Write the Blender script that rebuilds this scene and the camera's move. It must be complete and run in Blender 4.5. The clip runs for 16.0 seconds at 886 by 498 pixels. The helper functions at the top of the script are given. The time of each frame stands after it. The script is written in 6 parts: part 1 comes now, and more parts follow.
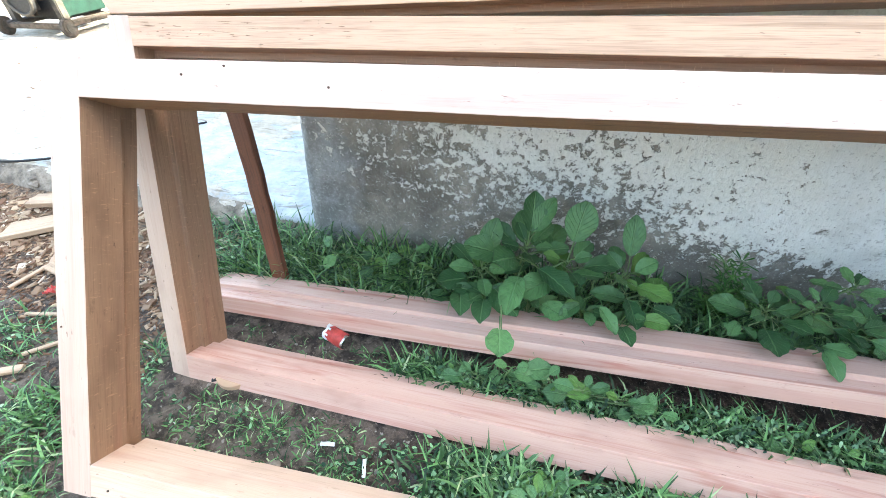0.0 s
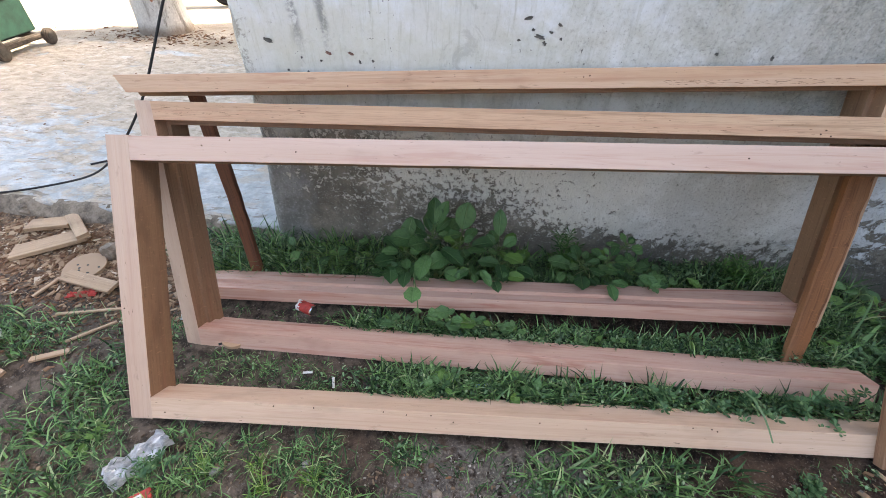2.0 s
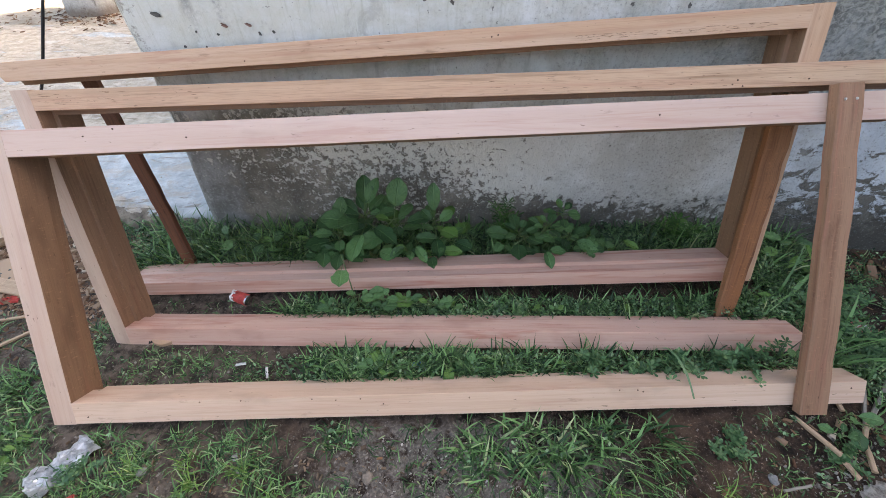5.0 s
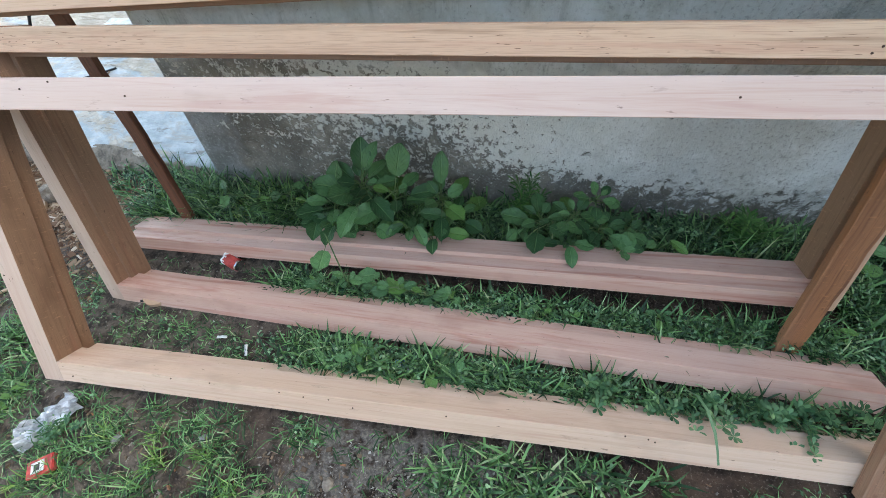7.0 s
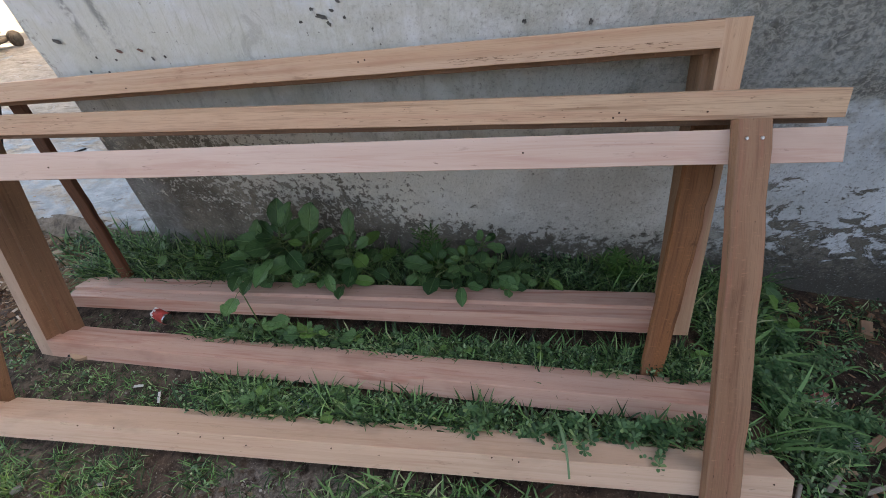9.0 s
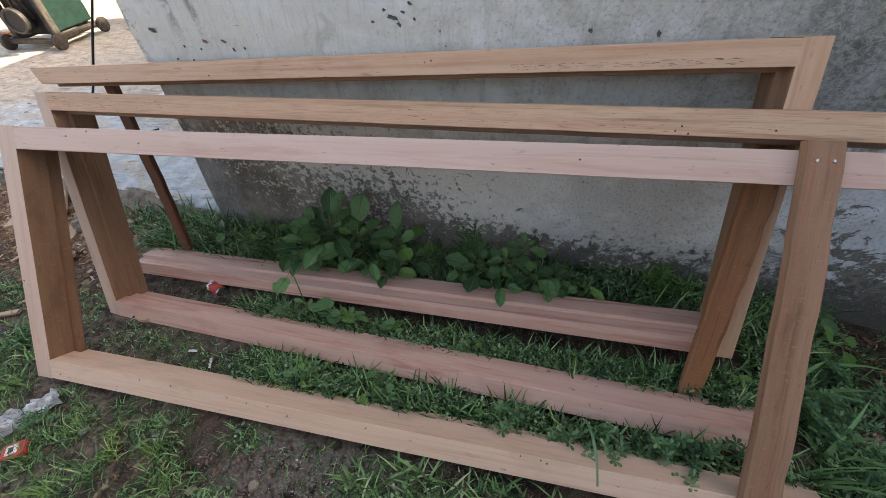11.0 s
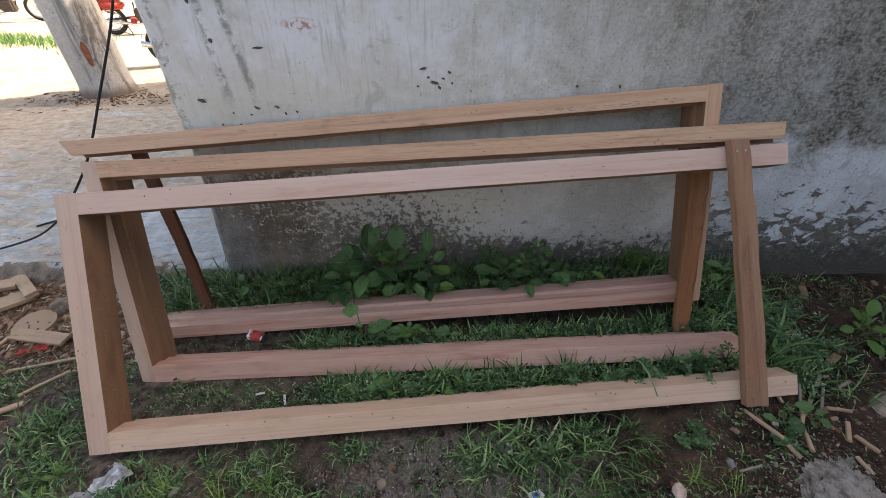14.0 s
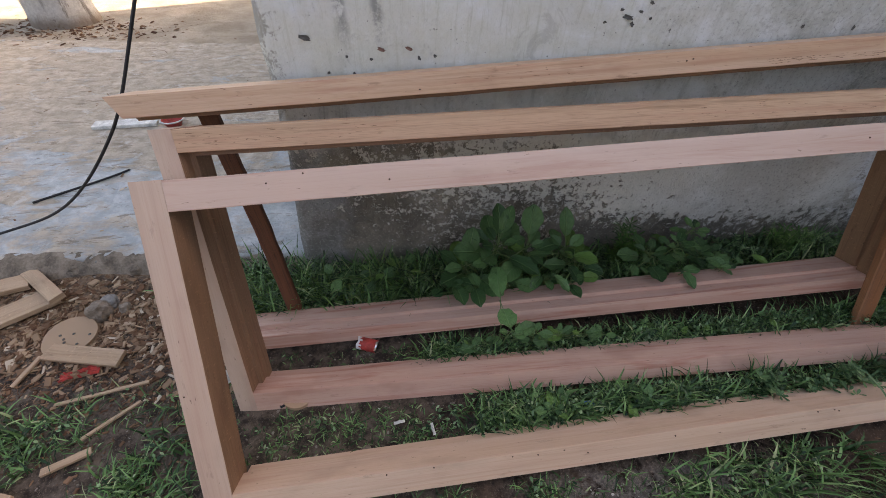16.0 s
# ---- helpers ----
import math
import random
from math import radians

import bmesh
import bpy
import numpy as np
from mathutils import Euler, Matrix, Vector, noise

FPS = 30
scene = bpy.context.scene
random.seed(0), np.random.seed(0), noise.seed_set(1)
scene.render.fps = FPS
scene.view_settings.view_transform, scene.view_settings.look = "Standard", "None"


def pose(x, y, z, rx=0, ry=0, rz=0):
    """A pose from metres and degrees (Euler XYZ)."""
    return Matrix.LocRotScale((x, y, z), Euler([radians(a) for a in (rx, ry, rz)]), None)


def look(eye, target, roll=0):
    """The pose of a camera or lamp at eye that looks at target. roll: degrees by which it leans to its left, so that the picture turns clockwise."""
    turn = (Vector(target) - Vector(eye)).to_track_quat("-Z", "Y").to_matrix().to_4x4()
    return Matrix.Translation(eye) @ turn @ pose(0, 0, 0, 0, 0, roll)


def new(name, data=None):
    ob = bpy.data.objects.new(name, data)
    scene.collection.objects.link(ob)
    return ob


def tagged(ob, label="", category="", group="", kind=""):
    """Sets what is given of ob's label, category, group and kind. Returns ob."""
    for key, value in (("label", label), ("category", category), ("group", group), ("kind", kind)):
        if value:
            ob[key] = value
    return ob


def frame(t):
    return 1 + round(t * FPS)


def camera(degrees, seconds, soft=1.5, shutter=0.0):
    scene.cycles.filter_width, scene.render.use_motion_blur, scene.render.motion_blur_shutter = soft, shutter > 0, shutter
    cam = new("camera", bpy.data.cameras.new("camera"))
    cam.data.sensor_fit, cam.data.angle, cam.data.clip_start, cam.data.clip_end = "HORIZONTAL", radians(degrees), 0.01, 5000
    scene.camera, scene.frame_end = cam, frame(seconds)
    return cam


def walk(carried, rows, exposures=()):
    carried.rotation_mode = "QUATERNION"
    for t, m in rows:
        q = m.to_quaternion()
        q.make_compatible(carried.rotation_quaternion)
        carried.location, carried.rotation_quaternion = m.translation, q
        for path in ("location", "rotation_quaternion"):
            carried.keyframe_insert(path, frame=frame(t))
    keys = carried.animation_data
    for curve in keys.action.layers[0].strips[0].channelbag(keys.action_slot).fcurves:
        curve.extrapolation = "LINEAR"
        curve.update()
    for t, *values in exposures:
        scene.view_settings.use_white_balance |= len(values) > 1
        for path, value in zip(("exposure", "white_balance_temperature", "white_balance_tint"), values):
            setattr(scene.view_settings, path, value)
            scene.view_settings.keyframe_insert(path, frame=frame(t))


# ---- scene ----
cam = camera(96.1, 16.0, soft=0.4)
PATH = [
    (0, (0.638, -0.903, 0.777), (0.366, 0.292, -0.252), 1.6),
    (0.5, (0.648, -0.907, 0.787), (0.414, 0.289, -0.251), 1.2),
    (1, (0.665, -0.908, 0.785), (0.430, 0.309, -0.227), -0.4),
    (1.5, (0.684, -1.019, 0.859), (0.470, 0.197, -0.158), 1.0),
    (2, (0.783, -1.246, 1.068), (0.703, -0.038, 0.022), 3.2),
    (2.5, (0.830, -1.222, 1.079), (0.921, -0.039, 0.005), 3.9),
    (3, (0.908, -1.239, 1.094), (1.023, -0.063, 0.015), 1.2),
    (3.5, (0.960, -1.283, 1.091), (0.976, -0.089, 0.026), 0.2),
    (4, (0.959, -1.301, 1.093), (0.942, -0.098, 0.039), 0.6),
    (6.5, (1.036, -0.958, 0.996), (0.976, -0.005, -0.287), 1.4),
    (7, (1.094, -0.944, 1.018), (0.883, -0.028, -0.276), -3.1),
    (7.5, (1.180, -0.991, 1.044), (0.805, 0.024, -0.134), -6.1),
    (8, (1.263, -1.010, 1.054), (0.862, 0.072, -0.054), -4.2),
    (8.5, (1.327, -1.030, 1.052), (1.052, 0.085, -0.062), -1.7),
    (9, (1.393, -1.025, 1.067), (1.183, 0.093, -0.058), -3.3),
    (9.5, (1.392, -1.050, 1.080), (1.083, 0.060, -0.030), -4.8),
    (12, (1.257, -1.062, 1.081), (0.948, 0.033, -0.044), -1.3),
    (12.5, (1.125, -1.053, 1.088), (1.051, 0.068, -0.051), 2.8),
    (13, (1.016, -1.093, 1.109), (1.178, 0.028, -0.022), 2.1),
    (13.5, (0.978, -1.249, 1.129), (0.992, -0.031, 0.092), -0.4),
    (14, (0.932, -1.408, 1.143), (0.966, -0.119, 0.195), 0.5),
    (14.5, (0.894, -1.433, 1.140), (0.964, -0.148, 0.190), 2.5),
    (15, (0.740, -1.332, 1.121), (0.887, -0.093, 0.119), 4.4),
    (15.5, (0.536, -1.231, 1.107), (0.675, -0.036, 0.052), 4.2),
    (16, (0.372, -1.067, 1.048), (0.520, 0.082, -0.056), 3.3),
]
walk(cam, [(t, look(eye, target, roll)) for t, eye, target, roll in PATH],
     [(0, 3.70, 7400, 2), (0.5, 3.42, 7400, 1), (1.0, 2.6, 7600, 7), (1.5, 2.65, 8000, 10), (2, 2.62, 8300, 13), (2.5, 2.56, 8300, 13), (3.5, 2.62, 8300, 14), (4, 2.6, 8300, 14), (6.5, 2.72, 7700, 7), (7, 2.85, 7600, 3), (7.5, 2.85, 7700, 3), (8, 2.37, 8200, 12), (8.5, 1.84, 8300, 13), (9, 2.12, 8500, 14), (9.5, 2.22, 8500, 14), (12, 1.98, 8500, 14), (12.5, 2.1, 8400, 13),
      (13, 2.45, 8300, 13), (13.5, 2.52, 8500, 14), (14, 1.85, 8700, 16), (14.5, 1.58, 8700, 19), (15, 1.64, 8700, 18), (15.5, 1.67, 8800, 18), (16, 1.86, 8800, 18)])

# ---- world, sun, exposure ----
SUN_AZ, SUN_EL = radians(60), radians(42)
world = bpy.data.worlds.new("world")
scene.world = world
world.use_nodes = True
wn = world.node_tree.nodes
sky = wn.new("ShaderNodeTexSky")
sky.sky_type = "NISHITA"
sky.sun_disc = False
sky.sun_elevation, sky.sun_rotation = SUN_EL, SUN_AZ
sky.air_density, sky.dust_density = 1.0, 3.0
wn["Background"].inputs["Strength"].default_value = 0.15
world.node_tree.links.new(sky.outputs["Color"], wn["Background"].inputs["Color"])
sun_data = bpy.data.lights.new("sun", "SUN")
sun_data.energy, sun_data.angle, sun_data.color = 5.0, radians(0.6), (1.0, 0.95, 0.87)
sun = new("sun", sun_data)
sun_way = Vector((math.sin(SUN_AZ) * math.cos(SUN_EL), math.cos(SUN_AZ) * math.cos(SUN_EL), math.sin(SUN_EL)))
sun.matrix_world = look(sun_way * 30, (0, 0, 0))


# ---- materials ----
class Nodes:
    """A small wrapper to write node trees shortly."""

    def __init__(self, name, rough=0.8, metal=0.0):
        self.mat = bpy.data.materials.new(name)
        self.mat.use_nodes = True
        self.tree = self.mat.node_tree
        self.bsdf = self.tree.nodes["Principled BSDF"]
        self.bsdf.inputs["Roughness"].default_value = rough
        self.bsdf.inputs["Metallic"].default_value = metal
        self.bsdf.inputs["Specular IOR Level"].default_value = 0.3

    def put(self, socket, value):
        if hasattr(value, "is_output"):
            self.tree.links.new(value, socket)
        else:
            socket.default_value = value

    def coord(self, kind="Object"):
        return self.tree.nodes.new("ShaderNodeTexCoord").outputs[kind]

    def mapped(self, vec, scale=(1, 1, 1), loc=(0, 0, 0), rot=(0, 0, 0)):
        n = self.tree.nodes.new("ShaderNodeMapping")
        self.put(n.inputs["Vector"], vec)
        n.inputs["Scale"].default_value = scale
        n.inputs["Location"].default_value = loc
        n.inputs["Rotation"].default_value = rot
        return n.outputs[0]

    def noise(self, vec, scale, detail=4, rough=0.55, dist=0.0):
        n = self.tree.nodes.new("ShaderNodeTexNoise")
        self.put(n.inputs["Vector"], vec)
        n.inputs["Scale"].default_value = scale
        n.inputs["Detail"].default_value = detail
        n.inputs["Roughness"].default_value = rough
        n.inputs["Distortion"].default_value = dist
        return n.outputs["Fac"]

    def voronoi(self, vec, scale, feature="F1"):
        n = self.tree.nodes.new("ShaderNodeTexVoronoi")
        n.feature = feature
        self.put(n.inputs["Vector"], vec)
        n.inputs["Scale"].default_value = scale
        return n.outputs["Distance"]

    def ramp(self, fac, a, b, va=0.0, vb=1.0):
        n = self.tree.nodes.new("ShaderNodeMapRange")
        n.interpolation_type = "SMOOTHSTEP"
        self.put(n.inputs["Value"], fac)
        for key, v in (("From Min", a), ("From Max", b), ("To Min", va), ("To Max", vb)):
            n.inputs[key].default_value = v
        return n.outputs[0]

    def math(self, op, a, b=0.0):
        n = self.tree.nodes.new("ShaderNodeMath")
        n.operation = op
        self.put(n.inputs[0], a)
        self.put(n.inputs[1], b)
        return n.outputs[0]

    def mix(self, fac, a, b):
        n = self.tree.nodes.new("ShaderNodeMix")
        n.data_type = "RGBA"
        self.put(n.inputs[0], fac)
        self.put(n.inputs[6], a if hasattr(a, "is_output") else (*a, 1))
        self.put(n.inputs[7], b if hasattr(b, "is_output") else (*b, 1))
        return n.outputs[2]

    def axis(self, vec):
        n = self.tree.nodes.new("ShaderNodeSeparateXYZ")
        self.put(n.inputs[0], vec)
        return n.outputs

    def random(self):
        return self.tree.nodes.new("ShaderNodeObjectInfo").outputs["Random"]

    def island(self):
        return self.tree.nodes.new("ShaderNodeNewGeometry").outputs["Random Per Island"]

    def bump(self, height, strength=0.4, distance=0.01):
        n = self.tree.nodes.new("ShaderNodeBump")
        n.inputs["Strength"].default_value = strength
        n.inputs["Distance"].default_value = distance
        self.put(n.inputs["Height"], height)
        self.tree.links.new(n.outputs[0], self.bsdf.inputs["Normal"])

    def colour(self, value):
        self.put(self.bsdf.inputs["Base Color"], value if hasattr(value, "is_output") else (*value, 1))
        return self


def plain(name, rgb, rough=0.6, metal=0.0, vary=0.25, scale=25):
    n = Nodes(name, rough, metal)
    f = n.noise(n.coord(), scale, 5)
    g = n.noise(n.coord(), scale * 6, 3)
    low = tuple(c * (1 - vary) for c in rgb)
    high = tuple(min(1, c * (1 + vary)) for c in rgb)
    n.colour(n.mix(n.ramp(n.math("ADD", f, n.math("MULTIPLY", g, 0.4)), 0.45, 0.95), low, high))
    n.bump(g, 0.2, 0.003)
    return n.mat


def wood(name, base, dark, pink, rough=0.55, fuzz=0.5, dirt=0.0, figure=0.0, stain=0.12):
    """Planed or sawn timber: grain runs along U of the uv layer, both in metres."""
    n = Nodes(name, rough)
    uv = n.coord("UV")
    shift = n.tree.nodes.new("ShaderNodeVectorMath")
    shift.operation = "ADD"
    n.put(shift.inputs[0], uv)
    rnd = n.tree.nodes.new("ShaderNodeCombineXYZ")
    r = n.random()
    n.put(rnd.inputs[0], n.math("MULTIPLY", r, 17.0))
    n.put(rnd.inputs[1], n.math("MULTIPLY", r, 5.0))
    n.put(shift.inputs[1], rnd.outputs[0])
    v = shift.outputs[0]
    broad = n.noise(n.mapped(v, (0.8, 14, 1)), 1.0, 3, 0.5, 0.6)
    streak = n.noise(n.mapped(v, (2.5, 90, 1)), 1.0, 4, 0.6, 0.4)
    fine = n.noise(n.mapped(v, (14, 600, 1)), 1.0, 3, 0.6)
    blot = n.noise(n.mapped(v, (3, 6, 1)), 1.0, 4, 0.6)
    c = n.mix(n.ramp(broad, 0.35, 0.68), base, pink)
    c = n.mix(n.math("MULTIPLY", n.ramp(streak, 0.50, 0.74), 0.28 + 0.5 * figure), c, dark)
    c = n.mix(n.math("MULTIPLY", n.ramp(fine, 0.48, 0.68), 0.16 + 0.3 * figure), c, dark)
    band = n.noise(n.mapped(v, (0.5, 26, 1), (3, 7, 0)), 1.0, 2, 0.5, 0.8)
    c = n.mix(n.math("MULTIPLY", n.ramp(band, 0.56, 0.70), 0.45), c, tuple(0.5 * (a + b) for a, b in zip(base, dark)))
    c = n.mix(n.math("MULTIPLY", n.ramp(blot, 0.56, 0.74), 0.32 + dirt), c, tuple(x * 0.55 for x in dark))
    smut = n.noise(n.mapped(v, (9, 34, 1), (1, 4, 0)), 1.0, 6, 0.7)
    c = n.mix(n.math("MULTIPLY", n.ramp(smut, 0.60, 0.70), 0.30 + 0.3 * figure), c, tuple(x * 0.5 for x in dark))
    red = n.noise(n.mapped(v, (1.6, 30, 1), (9, 2, 0)), 1.0, 4, 0.6, 1.0)
    c = n.mix(n.math("MULTIPLY", n.ramp(red, 0.52, 0.68), stain), c, (0.40, 0.135, 0.095))
    nick = n.noise(n.mapped(v, (30, 110, 1), (2, 8, 0)), 1.0, 4, 0.65)
    c = n.mix(n.math("MULTIPLY", n.ramp(nick, 0.66, 0.71), 0.65), c, tuple(x * 0.35 for x in dark))
    if dirt:
        saw = n.noise(n.mapped(v, (190, 50, 1)), 1.0, 5, 0.75)
        c = n.mix(n.math("MULTIPLY", n.ramp(saw, 0.56, 0.68), 0.6), c, tuple(min(1, x * 1.7) for x in base))
    n.colour(c)
    n.bump(n.math("ADD", streak, n.math("MULTIPLY", fine, 0.6)), 0.25 * fuzz, 0.002)
    return n.mat


M_TAN = wood("tan_timber", (0.57, 0.365, 0.24), (0.34, 0.17, 0.095), (0.61, 0.42, 0.30), figure=0.32, stain=0.32)
M_CREAM = wood("cream_timber", (0.62, 0.435, 0.32), (0.42, 0.25, 0.165), (0.65, 0.475, 0.365), figure=0.15, stain=0.2)
M_PINK = wood("pink_timber", (0.57, 0.36, 0.285), (0.40, 0.155, 0.11), (0.60, 0.405, 0.33), figure=0.12, stain=0.65)
M_BLUSH = wood("pale_pink_timber", (0.58, 0.42, 0.345), (0.46, 0.24, 0.19), (0.62, 0.465, 0.395), stain=0.25)
M_PALE = wood("pale_timber", (0.58, 0.39, 0.26), (0.27, 0.15, 0.088), (0.56, 0.355, 0.235), 0.6, 1.0, 0.0, 0.85, 0.2)
M_HEAD = wood("head_timber", (0.56, 0.415, 0.33), (0.38, 0.225, 0.16), (0.54, 0.38, 0.30), stain=0.08)
# brown for wood scraps, and for shade painted on door frame inner faces
M_SHADE_BROWN = wood("shade_brown_timber", (0.262, 0.152, 0.094), (0.12, 0.058, 0.034), (0.32, 0.190, 0.120), 0.6, 1.0, 0.05, 0.5)
M_ROUGH = wood("rough_sawn_timber", (0.255, 0.133, 0.080), (0.10, 0.045, 0.028), (0.33, 0.19, 0.12), 0.75, 1.8, 0.28, 0.4, 0.3)
M_BARK = wood("dark_rough_timber", (0.125, 0.048, 0.027), (0.042, 0.017, 0.012), (0.175, 0.07, 0.035), 0.7, 1.8, 0.15, 1.0)
M_BATTEN = wood("reddish_rough_timber", (0.28, 0.115, 0.05), (0.10, 0.042, 0.024), (0.31, 0.15, 0.08), 0.7, 1.8, 0.15, 1.0)
M_OFFCUT = wood("offcut_timber", (0.40, 0.275, 0.18), (0.20, 0.12, 0.075), (0.46, 0.33, 0.225), 0.7, 1.0, 0.12, 0.5)
M_NAIL = plain("rusty_nail", (0.085, 0.045, 0.03), 0.6, 0.3)
M_SCUFF = plain("scuffed_wood", (0.20, 0.115, 0.07), 0.8, 0, 0.4, 40)
M_NAILB = plain("bright_nail", (0.6, 0.6, 0.6), 0.35, 0.9)


def plaster_material():
    """Old whitewashed cement plaster: greyish blue wash, algae streaks, flaked foot."""
    n = Nodes("old_plaster", 0.9)
    p = n.coord()
    x, y, z = n.axis(p)
    big = n.noise(p, 1.6, 5, 0.6, 0.4)
    mid = n.noise(p, 7.0, 6, 0.65, 0.3)
    grit = n.noise(p, 110, 7, 0.75)
    streak = n.noise(n.mapped(p, (22, 22, 2.4)), 1.0, 7, 0.7, 0.4)
    soft = n.noise(p, 3.4, 6, 0.7, 0.2)
    c = n.mix(n.ramp(big, 0.34, 0.64), (0.47, 0.48, 0.44), (0.68, 0.70, 0.68))
    c = n.mix(n.math("MULTIPLY", n.ramp(mid, 0.48, 0.7), 0.6), c, (0.76, 0.78, 0.78))
    c = n.mix(n.math("MULTIPLY", n.ramp(soft, 0.50, 0.64), 0.5), c, (0.42, 0.425, 0.36))
    c = n.mix(n.math("MULTIPLY", n.ramp(streak, 0.50, 0.66), 0.5), c, (0.25, 0.265, 0.235))
    # bluish white over the upper near part, yellowish below it
    near = n.ramp(n.math("ADD", x, n.math("MULTIPLY", n.math("SUBTRACT", soft, 0.5), 1.4)), 0.75, 1.7, 1.0, 0.0)
    chip = n.math("MULTIPLY", n.ramp(n.math("ADD", x, n.math("MULTIPLY", n.math("SUBTRACT", n.noise(p, 30, 7, 0.75), 0.5), 0.34)), 0.05, 0.075, 1.0, 0.0), n.ramp(n.noise(p, 14, 6, 0.7), 0.46, 0.52))
    high = n.math("ADD", z, n.math("MULTIPLY", n.math("SUBTRACT", mid, 0.5), 0.5))
    vein = n.noise(n.mapped(p, (60, 60, 5)), 1.0, 5, 0.7, 0.3)
    upper_tone = n.mix(n.ramp(soft, 0.4, 0.6), (0.80, 0.84, 0.90), (0.68, 0.70, 0.68))
    upper_tone = n.mix(n.math("MULTIPLY", n.ramp(vein, 0.52, 0.66), 0.5), upper_tone, (0.40, 0.42, 0.36))
    upper_tone = n.mix(n.math("MULTIPLY", n.ramp(high, 0.72, 0.9, 1.0, 0.0), 0.5), upper_tone, (0.60, 0.61, 0.50))
    c = n.mix(n.math("MULTIPLY", n.math("MULTIPLY", near, n.ramp(high, 0.52, 0.70)), 0.85), c, upper_tone)
    c = n.mix(n.math("MULTIPLY", chip, 0.8), c, (0.30, 0.295, 0.26))
    blotch = n.noise(n.mapped(p, (1, 1, 1), (2, 0, 5)), 9, 9, 0.74, 0.8)
    c = n.mix(n.math("MULTIPLY", n.ramp(blotch, 0.56, 0.66), 0.35), c, (0.30, 0.305, 0.28))
    c = n.mix(n.math("MULTIPLY", n.ramp(blotch, 0.42, 0.34), 0.3), c, (0.82, 0.85, 0.88))
    # two worn trowel tracks and a rusty smear
    for sx, sz, slope in ((0.222, 1.0, -0.075), (0.292, 1.0, -0.14)):
        way = n.math("SUBTRACT", n.math("SUBTRACT", x, sx), n.math("MULTIPLY", n.math("SUBTRACT", z, sz), slope))
        way = n.math("ABSOLUTE", n.math("ADD", way, n.math("MULTIPLY", n.math("SUBTRACT", mid, 0.5), 0.03)))
        track = n.math("MULTIPLY", n.ramp(way, 0.004, 0.020, 1.0, 0.0), n.ramp(n.math("ADD", z, n.math("MULTIPLY", grit, 0.1)), 0.74, 0.86))
        c = n.mix(n.math("MULTIPLY", n.math("MULTIPLY", track, n.ramp(n.noise(p, 18, 6, 0.7), 0.44, 0.56)), 0.75), c, (0.20, 0.21, 0.21))
    smear = n.math("ADD", n.math("POWER", n.math("MULTIPLY", n.math("SUBTRACT", x, 0.52), 17.0), 2.0), n.math("POWER", n.math("MULTIPLY", n.math("SUBTRACT", z, 0.972), 55.0), 2.0))
    smear = n.math("MULTIPLY", n.ramp(smear, 0.3, 1.3, 1.0, 0.0), n.ramp(n.noise(p, 60, 5, 0.7), 0.46, 0.56))
    c = n.mix(n.math("MULTIPLY", smear, 0.8), c, (0.42, 0.16, 0.11))
    # olive grey algae over the upper part of the far side
    far = n.math("MULTIPLY", n.ramp(n.math("ADD", x, n.math("MULTIPLY", n.math("SUBTRACT", soft, 0.5), 1.6)), 1.25, 2.5),
                 n.ramp(n.math("ADD", z, n.math("MULTIPLY", n.math("SUBTRACT", mid, 0.5), 0.8)), 0.42, 0.66))
    rubbed = n.noise(n.mapped(p, (1, 1, 1.3), (0, 0, 0), (0, 0.5, 0)), 62, 10, 0.8, 0.6)
    mott = n.mix(n.ramp(rubbed, 0.45, 0.56), (0.075, 0.062, 0.046), (0.49, 0.455, 0.385))
    mott = n.mix(n.math("MULTIPLY", n.ramp(n.noise(p, 130, 4, 0.7), 0.6, 0.68), 0.7), mott, (0.06, 0.06, 0.055))
    c = n.mix(n.math("MULTIPLY", far, n.ramp(n.noise(p, 6, 8, 0.75), 0.36, 0.56, 0.38, 0.95)), c, mott)
    fl_soft = n.noise(p, 11, 7, 0.7, 0.3)
    # bare brown-grey render where the wash is gone
    edge = n.math("ADD", z, n.math("MULTIPLY", n.math("SUBTRACT", big, 0.5), 0.35))
    foot = n.math("MULTIPLY", n.ramp(edge, 0.42, 0.54, 1.0, 0.0), n.ramp(n.math("ADD", x, n.math("MULTIPLY", n.math("SUBTRACT", soft, 0.5), 0.8)), 1.75, 2.3, 1.0, 0.2))
    bare = n.mix(n.ramp(mid, 0.38, 0.64), (0.115, 0.100, 0.082), (0.275, 0.248, 0.208))
    bare = n.mix(n.math("MULTIPLY", n.ramp(grit, 0.5, 0.68), 0.55), bare, (0.34, 0.315, 0.27))
    corner = n.ramp(n.math("ADD", x, n.math("MULTIPLY", n.math("SUBTRACT", mid, 0.5), 0.25)), 0.13, 0.19, 1.0, 0.0)
    bare = n.mix(n.math("MULTIPLY", corner, 0.75), bare, n.mix(n.ramp(fl_soft, 0.4, 0.62), (0.22, 0.225, 0.225), (0.36, 0.375, 0.39)))
    c = n.mix(n.math("MULTIPLY", foot, 0.94), c, bare)
    # remaining white flakes: sparse by the corner, closing up to a whole coat along the wall
    fl = n.noise(p, 26, 9, 0.72, 0.5)
    fleck = n.noise(n.mapped(p, (1, 1, 1), (7, 0, 3)), 58, 7, 0.75, 0.4)
    patch = n.noise(n.mapped(p, (1, 1, 1), (3.1, 0, 0.7)), 3.6, 4, 0.55)
